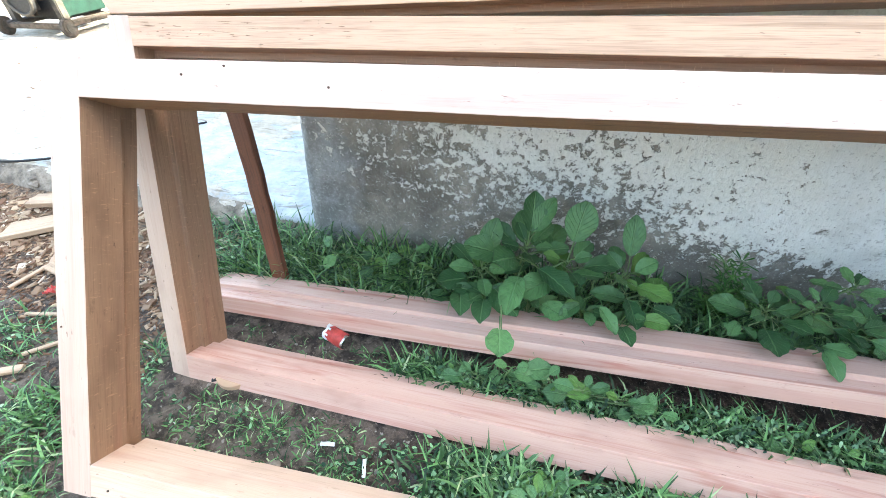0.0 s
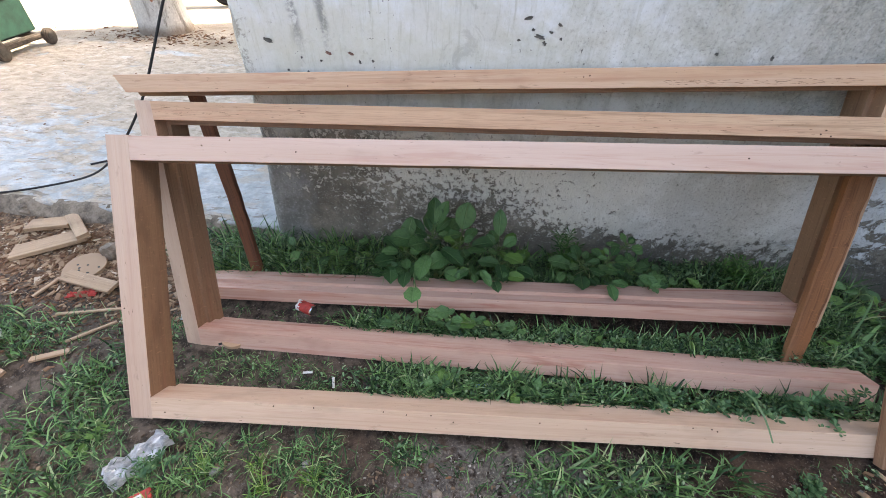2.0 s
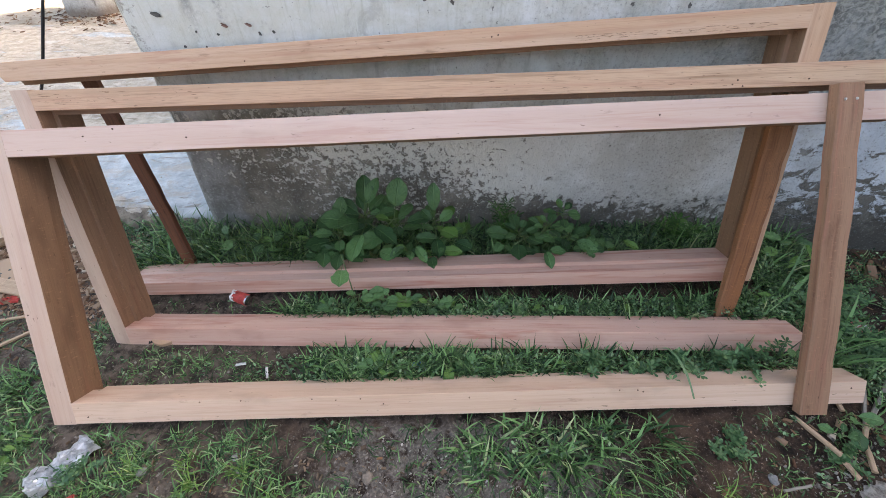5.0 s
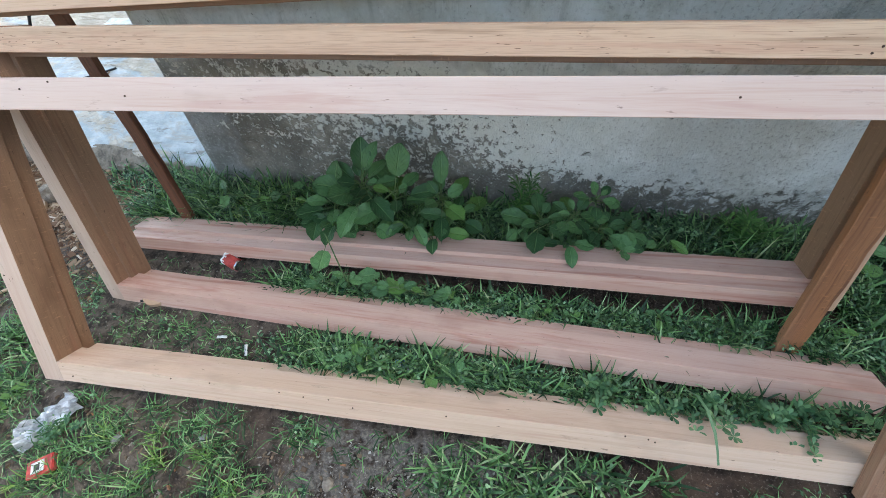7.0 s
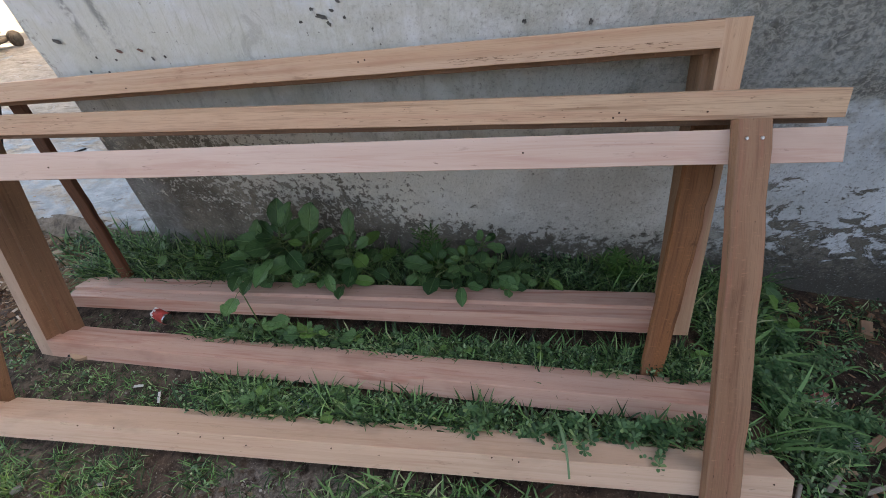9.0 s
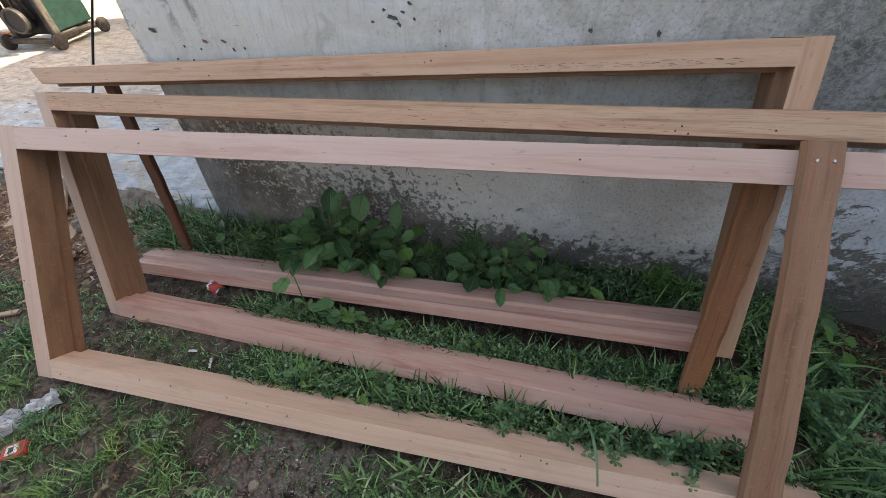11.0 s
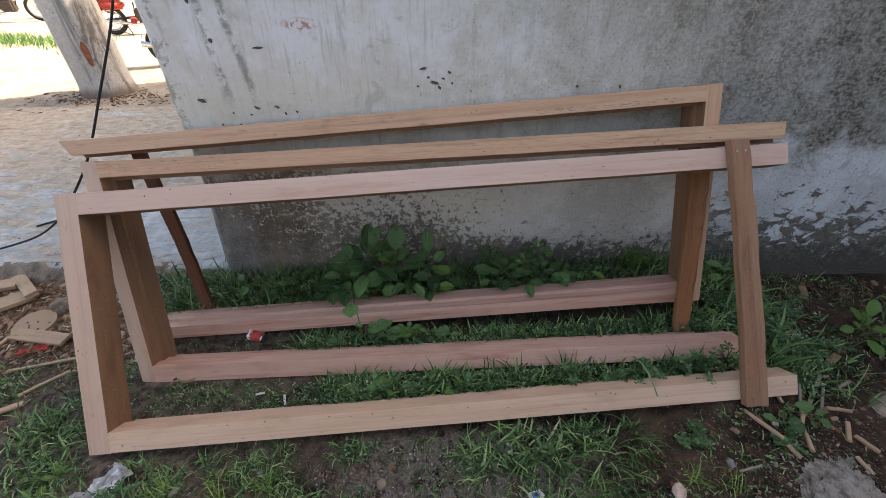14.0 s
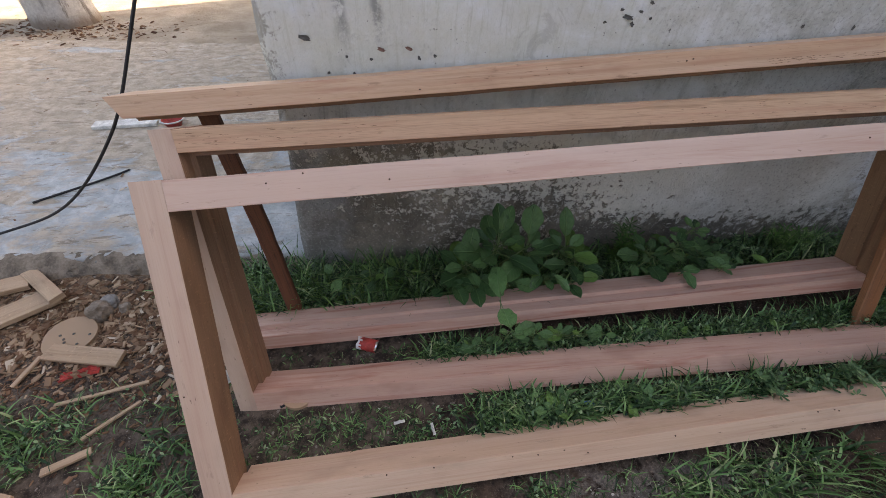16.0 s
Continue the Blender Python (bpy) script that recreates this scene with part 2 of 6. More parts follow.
    bias = n.math("ADD", n.ramp(x, 0.12, 0.6, -0.065, 0.012), n.ramp(x, 0.75, 1.6, 0.0, 0.135))
    bias = n.math("ADD", bias, n.math("MULTIPLY", n.math("SUBTRACT", z, 0.27), 0.20))
    bias = n.math("ADD", bias, n.math("MULTIPLY", n.ramp(z, 0.05, 0.25, -0.15, 0.0), n.ramp(x, 0.8, 1.3)))
    bias = n.math("ADD", bias, n.math("MULTIPLY", n.math("SUBTRACT", patch, 0.5), 0.20))
    lim = n.math("ADD", n.math("ADD", n.math("MULTIPLY", fl, 0.48), n.math("MULTIPLY", fleck, 0.52)), bias)
    flakes = n.math("MULTIPLY", n.ramp(lim, 0.497, 0.512), n.ramp(foot, 0.2, 0.6))
    coat = n.mix(n.ramp(grit, 0.4, 0.65), (0.58, 0.575, 0.53), (0.78, 0.78, 0.74))
    dull = n.mix(n.ramp(soft, 0.42, 0.62), (0.50, 0.505, 0.485), (0.68, 0.69, 0.68))
    c = n.mix(flakes, c, n.mix(n.ramp(n.math("ADD", x, n.math("MULTIPLY", n.math("SUBTRACT", mid, 0.5), 0.9)), 1.05, 1.55), coat, dull))
    # lower wash of the far side, blue white with dark worn scabs
    scab = n.noise(n.mapped(p, (1, 1, 1.5), (5, 0, 2)), 13, 9, 0.72, 0.5)
    level = n.math("ADD", scab, n.math("MULTIPLY", n.math("SUBTRACT", z, 0.27), 0.55))
    zone = n.math("MULTIPLY", n.ramp(n.math("ADD", x, n.math("MULTIPLY", n.math("SUBTRACT", mid, 0.5), 0.8)), 1.9, 2.2),
                  n.ramp(n.math("ADD", z, n.math("MULTIPLY", n.math("SUBTRACT", mid, 0.5), 0.5)), 0.50, 0.62, 1.0, 0.0))
    worn = n.mix(n.ramp(grit, 0.42, 0.6), (0.095, 0.085, 0.072), (0.24, 0.22, 0.19))
    washed = n.mix(n.ramp(soft, 0.4, 0.62), (0.60, 0.65, 0.69), (0.78, 0.84, 0.90))
    c = n.mix(n.math("MULTIPLY", zone, 0.92), c, n.mix(n.ramp(level, 0.455, 0.48), worn, washed))
    # damp dark foot
    damp = n.ramp(n.math("ADD", z, n.math("MULTIPLY", n.math("SUBTRACT", fl, 0.5), 0.9)), 0.05, 0.19, 1.0, 0.0)
    damp = n.math("MULTIPLY", damp, n.ramp(x, 0.9, 2.2, 0.38, 1.0))
    c = n.mix(n.math("MULTIPLY", damp, 0.85), c, (0.075, 0.07, 0.06))
    # pin holes and black specks
    speck = n.math("MULTIPLY", n.ramp(n.noise(p, 75, 3, 0.6), 0.68, 0.71), n.ramp(n.noise(p, 5, 3), 0.46, 0.58))
    c = n.mix(n.math("MULTIPLY", speck, 0.8), c, (0.06, 0.06, 0.055))
    worked = n.math("ADD", n.math("MULTIPLY", n.math("MULTIPLY", near, n.ramp(high, 0.46, 0.62)), -0.42), 0.5)
    c = n.mix(n.math("MULTIPLY", n.ramp(grit, 0.52, 0.64), worked), c, (0.14, 0.14, 0.13))
    c = n.mix(n.math("MULTIPLY", n.ramp(grit, 0.46, 0.36), 0.3), c, (0.72, 0.73, 0.72))
    n.colour(c)
    h = n.math("ADD", n.math("MULTIPLY", mid, 0.8), n.math("MULTIPLY", grit, 0.3))
    h = n.math("ADD", h, n.math("MULTIPLY", flakes, 0.45))
    h = n.math("SUBTRACT", h, n.math("MULTIPLY", foot, 0.3))
    h = n.math("ADD", h, n.math("MULTIPLY", n.math("MULTIPLY", far, rubbed), 1.1))
    h = n.math("ADD", h, n.math("MULTIPLY", n.math("MULTIPLY", zone, n.ramp(level, 0.455, 0.48)), 0.5))
    n.bump(h, 0.9, 0.014)
    return n.mat


def soil_material():
    """Dark damp garden soil, sandy scraps, pale dusty yard further off."""
    n = Nodes("soil", 0.95)
    p = n.coord()
    x, y, z = n.axis(p)
    a = n.noise(p, 3.2, 5, 0.6, 0.3)
    b = n.noise(p, 24, 6, 0.7)
    g = n.noise(p, 160, 4, 0.7)
    c = n.mix(n.ramp(b, 0.35, 0.7), (0.013, 0.0075, 0.005), (0.085, 0.050, 0.034))
    c = n.mix(n.math("MULTIPLY", n.ramp(a, 0.45, 0.7), 0.7), c, (0.14, 0.088, 0.06))
    # dry trodden earth at the open end
    dry = n.ramp(n.math("ADD", x, n.math("MULTIPLY", n.math("SUBTRACT", a, 0.5), 1.2)), 0.1, 0.9, 1.0, 0.0)
    c = n.mix(n.math("MULTIPLY", dry, 0.75), c, n.mix(n.ramp(b, 0.38, 0.62), (0.045, 0.034, 0.027), (0.19, 0.15, 0.12)))
    # gravelly mortar spill by the front frame
    spill = n.math("MULTIPLY", n.ramp(n.math("ABSOLUTE", n.math("SUBTRACT", x, 1.02)), 0.22, 0.50, 1.0, 0.0), n.ramp(y, -0.80, -0.72, 1.0, 0.0))
    spill = n.math("MULTIPLY", spill, n.ramp(b, 0.38, 0.55))
    c = n.mix(n.math("MULTIPLY", spill, 0.75), c, n.mix(n.ramp(g, 0.4, 0.7), (0.16, 0.145, 0.13), (0.33, 0.30, 0.27)))
    # saw dust by the kerb
    dust = n.math("MULTIPLY", n.ramp(x, -0.75, -0.25, 1.0, 0.0), n.ramp(n.math("ADD", y, n.math("MULTIPLY", n.math("SUBTRACT", a, 0.5), 0.5)), -0.42, -0.2))
    dust = n.math("MULTIPLY", dust, n.ramp(n.noise(p, 40, 5, 0.7), 0.38, 0.6))
    c = n.mix(n.math("MULTIPLY", dust, 0.8), c, n.mix(n.ramp(g, 0.35, 0.7), (0.20, 0.105, 0.06), (0.42, 0.29, 0.18)))
    # pale yard
    yard = n.ramp(n.math("ADD", y, n.math("MULTIPLY", n.math("SUBTRACT", a, 0.5), 0.2)), 0.2, 0.35)
    pale = n.mix(n.ramp(a, 0.35, 0.65), (0.36, 0.30, 0.23), (0.50, 0.43, 0.35))
    pale = n.mix(n.math("MULTIPLY", n.ramp(b, 0.5, 0.75), 0.6), pale, (0.23, 0.18, 0.13))
    c = n.mix(yard, c, pale)
    n.colour(c)
    c = n.mix(n.math("MULTIPLY", n.ramp(g, 0.56, 0.66), 0.6), c, (0.25, 0.19, 0.15))
    c = n.mix(n.math("MULTIPLY", n.ramp(n.noise(p, 55, 3, 0.6), 0.66, 0.69), 0.7), c, (0.34, 0.30, 0.26))
    n.colour(c)
    n.bump(n.math("ADD", b, n.math("MULTIPLY", g, 0.6)), 1.0, 0.016)
    return n.mat


def slab_material():
    """Dusty worn cement floor with sand and saw dust drifts."""
    n = Nodes("cement_floor", 0.85)
    p = n.coord()
    x, y, z = n.axis(p)
    a = n.noise(n.mapped(p, (1.0, 2.2, 1)), 1.9, 6, 0.65, 0.5)
    b = n.noise(p, 14, 6, 0.7)
    g = n.noise(p, 120, 4, 0.7)
    c = n.mix(n.ramp(b, 0.35, 0.7), (0.38, 0.42, 0.44), (0.62, 0.65, 0.66))
    lim = n.math("ADD", a, n.math("MULTIPLY", n.ramp(y, 0.2, 1.3), 0.22))
    lim = n.math("ADD", lim, n.math("MULTIPLY", n.math("SUBTRACT", b, 0.5), 0.25))
    sand = n.ramp(lim, 0.54, 0.62)
    c = n.mix(n.math("MULTIPLY", sand, 0.9), c, n.mix(n.ramp(b, 0.3, 0.7), (0.34, 0.275, 0.205), (0.60, 0.51, 0.41)))
    crack = n.ramp(n.voronoi(n.mapped(p, (1, 1, 1), (0.3, 0.1, 0)), 1.7, "DISTANCE_TO_EDGE"), 0.006, 0.014, 1.0, 0.0)
    c = n.mix(n.math("MULTIPLY", n.math("MULTIPLY", crack, n.ramp(a, 0.36, 0.52, 1.0, 0.0)), 0.35), c, (0.20, 0.19, 0.17))
    drift = n.noise(n.mapped(p, (1, 1.6, 1), (4, 2, 0)), 5.5, 8, 0.75, 0.6)
    c = n.mix(n.math("MULTIPLY", n.ramp(drift, 0.50, 0.60), 0.6), c, (0.47, 0.40, 0.325))
    c = n.mix(n.math("MULTIPLY", n.ramp(drift, 0.44, 0.36), 0.5), c, (0.66, 0.68, 0.68))
    c = n.mix(n.math("MULTIPLY", n.ramp(g, 0.58, 0.78), 0.4), c, (0.2, 0.15, 0.1))
    # broken, earthy edge of the slab
    low = n.ramp(z, -0.03, -0.006, 1.0, 0.0)
    c = n.mix(low, c, n.mix(n.ramp(b, 0.35, 0.65), (0.085, 0.075, 0.065), (0.21, 0.19, 0.165)))
    n.colour(c)
    rut = n.noise(n.mapped(p, (1.2, 4.5, 1), (1, 6, 0), (0, 0, 0.25)), 5.0, 9, 0.75, 0.6)
    c = n.mix(n.math("MULTIPLY", n.ramp(rut, 0.56, 0.62), 0.65), c, (0.21, 0.165, 0.12))
    c = n.mix(n.math("MULTIPLY", n.ramp(rut, 0.42, 0.36), 0.4), c, (0.66, 0.62, 0.57))
    n.colour(c)
    n.bump(n.math("ADD", n.math("ADD", n.math("MULTIPLY", b, 0.7), n.math("MULTIPLY", sand, 0.4)), n.math("MULTIPLY", rut, -0.9)), 0.8, 0.02)
    return n.mat


def blade_material(name, a, b, tip, rough=0.5):
    n = Nodes(name, rough)
    r = n.island()
    c = n.mix(n.math("POWER", r, 1.6), a, b)
    c = n.mix(n.ramp(r, 0.9, 1.0), c, tip)
    n.colour(c)
    n.bsdf.inputs["Subsurface Weight"].default_value = 0.0
    tr = n.tree.nodes.new("ShaderNodeBsdfTranslucent")
    n.put(tr.inputs["Color"], c)
    ms = n.tree.nodes.new("ShaderNodeMixShader")
    ms.inputs[0].default_value = 0.15
    outn = n.tree.nodes["Material Output"]
    n.tree.links.new(n.bsdf.outputs[0], ms.inputs[1])
    n.tree.links.new(tr.outputs[0], ms.inputs[2])
    n.tree.links.new(ms.outputs[0], outn.inputs["Surface"])
    return n.mat


def leaf_material(name, a, b, vein, rough=0.42):
    """Broad leaf: midrib at V = 0.5, side veins slanted along U."""
    n = Nodes(name, rough)
    u, v, _ = n.axis(n.coord("UV"))
    off = n.math("ABSOLUTE", n.math("SUBTRACT", v, 0.5))
    rib = n.ramp(off, 0.012, 0.04, 1.0, 0.0)
    slant = n.math("SUBTRACT", n.math("MULTIPLY", u, 7.0), n.math("MULTIPLY", off, 6.0))
    side = n.ramp(n.math("ABSOLUTE", n.math("SUBTRACT", n.math("FRACT", slant), 0.5)), 0.0, 0.09, 1.0, 0.0)
    blot = n.noise(n.coord(), 60, 4)
    c = n.mix(n.random(), a, b)
    c = n.mix(n.math("MULTIPLY", n.ramp(blot, 0.45, 0.75), 0.4), c, tuple(k * 0.6 for k in a))
    c = n.mix(n.math("MULTIPLY", n.math("MAXIMUM", rib, n.math("MULTIPLY", side, 0.22)), 0.5), c, vein)
    n.colour(c)
    n.bump(n.math("SUBTRACT", n.math("MULTIPLY", blot, 0.5), n.math("MAXIMUM", rib, n.math("MULTIPLY", side, 0.35))), 0.8, 0.005)
    tr = n.tree.nodes.new("ShaderNodeBsdfTranslucent")
    n.put(tr.inputs["Color"], c)
    ms = n.tree.nodes.new("ShaderNodeMixShader")
    ms.inputs[0].default_value = 0.12
    n.tree.links.new(n.bsdf.outputs[0], ms.inputs[1])
    n.tree.links.new(tr.outputs[0], ms.inputs[2])
    n.tree.links.new(ms.outputs[0], n.tree.nodes["Material Output"].inputs["Surface"])
    return n.mat


M_WALL = plaster_material()
M_SOIL = soil_material()
M_SLAB = slab_material()
M_GRASS = blade_material("grass_blades", (0.010, 0.037, 0.012), (0.205, 0.41, 0.145), (0.35, 0.41, 0.22), 0.36)
M_COVER = blade_material("ground_cover", (0.012, 0.042, 0.018), (0.25, 0.44, 0.22), (0.34, 0.44, 0.26), 0.40)
M_LEAF = leaf_material("broad_leaf", (0.032, 0.090, 0.032), (0.125, 0.265, 0.095), (0.20, 0.35, 0.15), 0.36)
M_LEAFY = leaf_material("fresh_leaf", (0.085, 0.19, 0.04), (0.12, 0.25, 0.06), (0.22, 0.33, 0.12))
M_STAR = blade_material("star_weed", (0.03, 0.09, 0.036), (0.12, 0.24, 0.10), (0.18, 0.29, 0.12), 0.42)
M_STEM = plain("plant_stem", (0.10, 0.16, 0.06), 0.6)
M_STONE = plain("grey_stone", (0.24, 0.195, 0.155), 0.9, 0, 0.4, 30)
M_MORTAR = plain("old_mortar", (0.23, 0.22, 0.21), 0.95, 0, 0.35, 35)
M_WHITE = plain("dirty_white", (0.62, 0.62, 0.60), 0.6, 0, 0.3, 30)
M_FOIL = plain("silvery_plastic_film", (0.46, 0.48, 0.51), 0.3, 0.35, 0.35, 40)
M_RED = plain("printed_red", (0.42, 0.055, 0.045), 0.45, 0, 0.35, 60)
M_PINKP = plain("faded_red", (0.55, 0.20, 0.18), 0.6, 0, 0.3, 60)
M_BLUE = plain("printed_blue", (0.06, 0.20, 0.55), 0.4, 0, 0.3, 60)
M_BLACK = plain("black_rubber", (0.022, 0.022, 0.024), 0.55, 0, 0.3, 60)
M_IRON = plain("grimy_iron", (0.085, 0.07, 0.06), 0.6, 0.5, 0.4, 30)
M_GREEN = plain("chipped_green_paint", (0.005, 0.024, 0.018), 0.5, 0, 0.35, 14)
M_STEEL = plain("dull_grey_iron", (0.075, 0.068, 0.06), 0.6, 0.2, 0.35, 25)
M_CHROME = plain("worn_chrome", (0.62, 0.62, 0.62), 0.25, 1.0, 0.15, 20)
M_DRY = blade_material("dry_litter", (0.10, 0.045, 0.026), (0.34, 0.20, 0.12), (0.09, 0.05, 0.03), 0.8)
M_CHIP = blade_material("wood_shavings", (0.17, 0.088, 0.05), (0.50, 0.36, 0.24), (0.62, 0.53, 0.42), 0.8)
M_GRIT = blade_material("grit", (0.13, 0.11, 0.095), (0.36, 0.33, 0.29), (0.5, 0.48, 0.44), 0.9)
M_LITTER = blade_material("trodden_litter", (0.12, 0.08, 0.055), (0.30, 0.22, 0.15), (0.35, 0.17, 0.09), 0.85)
M_HOLE = plain("bare_dark_pit", (0.10, 0.10, 0.095), 0.95, 0, 0.4, 60)
# dark colour of the unseen south wall that cuts front sky light
M_SHADE_WALL = plain("dark_shade_wall", (0.085, 0.09, 0.075), 0.95, 0, 0.4, 6)
M_PEBBLE = plain("pinkish_stone", (0.48, 0.38, 0.32), 0.9, 0, 0.3, 40)


def lump_material():
    n = Nodes("rough_spilled_mortar", 0.95)
    p = n.coord()
    a, b = n.noise(p, 26, 8, 0.75, 0.4), n.noise(p, 110, 5, 0.7)
    c = n.mix(n.ramp(a, 0.36, 0.62), (0.15, 0.135, 0.115), (0.43, 0.40, 0.365))
    c = n.mix(n.math("MULTIPLY", n.ramp(b, 0.54, 0.66), 0.5), c, (0.09, 0.075, 0.062))
    n.colour(c)
    n.bump(n.math("ADD", a, n.math("MULTIPLY", b, 0.4)), 1.0, 0.02)
    return n.mat


M_LUMP = lump_material()
M_EARTH = plain("earthy_mortar", (0.20, 0.165, 0.13), 0.95, 0, 0.5, 22)
M_RUST = plain("reddish_pit", (0.20, 0.12, 0.10), 0.95, 0, 0.4, 60)


def bark_material():
    n = Nodes("limewashed_bark", 0.95)
    p = n.coord()
    x, y, z = n.axis(p)
    a = n.noise(n.mapped(p, (6, 6, 1.0)), 1.0, 8, 0.72, 0.8)
    b = n.noise(p, 45, 5, 0.7)
    c = n.mix(n.ramp(b, 0.3, 0.7), (0.47, 0.45, 0.43), (0.64, 0.62, 0.59))
    side = n.ramp(n.math("ADD", x, n.math("MULTIPLY", n.math("SUBTRACT", b, 0.5), 0.2)), -0.06, 0.10)
    c = n.mix(n.math("MULTIPLY", n.math("MULTIPLY", n.ramp(a, 0.50, 0.60), n.math("ADD", n.math("MULTIPLY", side, 0.6), 0.22)), 0.95), c, (0.12, 0.10, 0.085))
    c = n.mix(n.math("MULTIPLY", n.ramp(n.noise(p, 24, 4, 0.6), 0.62, 0.68), 0.6), c, (0.15, 0.12, 0.10))
    c = n.mix(n.math("MULTIPLY", n.ramp(n.math("ADD", z, n.math("MULTIPLY", a, 0.16)), 0.10, 0.2, 1.0, 0.0), 0.8), c, (0.17, 0.12, 0.085))
    n.colour(c)
    n.bump(n.math("ADD", a, n.math("MULTIPLY", b, 0.3)), 0.8, 0.02)
    return n.mat


M_TRUNK = bark_material()


# ---- mesh helpers ----
def mesh_of(name, verts, faces, material, smooth=False, uvs=None):
    me = bpy.data.meshes.new(name)
    me.from_pydata(verts, [], faces)
    me.materials.append(material)
    if uvs is not None:
        layer = me.uv_layers.new(name="grain")
        k = 0
        for poly in me.polygons:
            for vi in poly.loop_indices:
                layer.data[vi].uv = uvs[k]
                k += 1
    if smooth:
        me.polygons.foreach_set("use_smooth", [True] * len(me.polygons))
    me.update()
    return me


def part(name, data, parent, label="", m=None):
    """Links a mesh (or a bmesh with its material) as one object under a thing."""
    ob = new(name, data)
    ob.parent = parent
    if m is not None:
        ob.matrix_basis = m
    if label:
        tagged(ob, label)
    return ob


def from_bm(name, bm, material, smooth=False):
    me = bpy.data.meshes.new(name)
    bm.normal_update()
    bm.to_mesh(me)
    bm.free()
    me.materials.append(material)
    if smooth:
        me.polygons.foreach_set("use_smooth", [True] * len(me.polygons))
    return me


def thing(name, at, label, category, group=""):
    ob = new(name)
    ob.empty_display_size = 0.1
    ob.matrix_basis = Matrix.Translation(at) if not isinstance(at, Matrix) else at
    return tagged(ob, label, category, group)


def smooth01(a, b, x):
    t = min(1, max(0, (x - a) / (b - a)))
    return t * t * (3 - 2 * t)


def ground_z(x, y):
    """Height of the earth: rises gently along the wall, falls again past the frames."""
    z = -0.088 + 0.048 * min(2.0, max(0, x + 0.1)) - 0.062 * smooth01(2.08, 2.6, x)
    z += 0.030 * smooth01(1.65, 1.9, x) * (1 - smooth01(2.0, 2.2, x)) * smooth01(-0.85, -0.72, y) * (1 - smooth01(-0.3, -0.15, y))
    z += 0.03 * smooth01(-0.2, 0.0, y) * (1 - smooth01(0.4, 0.8, x))
    far = max(smooth01(-1.6, -3.0, y), smooth01(3.0, 4.5, x), smooth01(-1.6, -3.0, x))
    z += (-0.06 - z) * far
    bump = 0.010 * noise.noise(Vector((x * 5, y * 5, 0.3))) + 0.006 * noise.noise(Vector((x * 17, y * 17, 1.7)))
    z += bump * (1 - 0.5 * far)
    return z + (-0.014 - z) * smooth01(0.09, 0.16, y)


# ---- ground ----
def spread(marks):
    out = []
    for a, b, step in marks:
        k = max(1, round((b - a) / step))
        out += [a + (b - a) * i / k for i in range(k)]
    return out + [marks[-1][1]]


gx = spread([(-900, -60, 280), (-60, -8, 10), (-8, -2, 0.4), (-2, 3.4, 0.035), (3.4, 8, 0.4), (8, 60, 10), (60, 900, 280)])
gy = spread([(-900, -60, 280), (-60, -6, 9), (-6, -1.6, 0.4), (-1.6, 0.2, 0.03), (0.2, 8, 0.4), (8, 60, 10), (60, 900, 280)])
gv = [(x, y, ground_z(x, y)) for y in gy for x in gx]
W = len(gx)
gf = [(j * W + i, j * W + i + 1, (j + 1) * W + i + 1, (j + 1) * W + i) for j in range(len(gy) - 1) for i in range(W - 1)]
ground = tagged(new("ground", mesh_of("ground", gv, gf, M_SOIL, True)), "dark damp earth with grass, litter and a pale dusty yard", "ground", kind="structure")


def slab():
    """Cement floor beside the building, its front edge broken and crumbling."""
    xs = spread([(-4.2, -1.6, 0.2), (-1.6, 0.028, 0.02)])
    rows = []
    for k, (dy, z) in enumerate(((-0.045, -0.11), (-0.03, -0.07), (-0.018, -0.035), (-0.006, -0.012), (0.008, -0.002), (0.05, 0.0), (0.3, 0.0), (0.9, 0), (2.35, 0.0))):
        for x in xs:
            e = 0.055 - 0.02 * smooth01(-0.6, 0.0, x)
            w = 0.016 * noise.noise(Vector((x * 6, z * 30, 4))) + 0.012 * noise.noise(Vector((x * 22, z * 50, 9)))
            rows.append((x, e + dy + (w if k < 5 else 0), z + (0.012 * noise.noise(Vector((x * 14, k * 2.1, 2))) if 0 < k < 4 else 0)))
    n = len(xs)
    faces = [(j * n + i, j * n + i + 1, (j + 1) * n + i + 1, (j + 1) * n + i) for j in range(8) for i in range(n - 1)]
    ob = new("pavement", mesh_of("pavement", rows, faces, M_SLAB, True))
    return tagged(ob, "dusty cracked cement floor with a crumbling edge", "pavement", kind="structure")


slab()


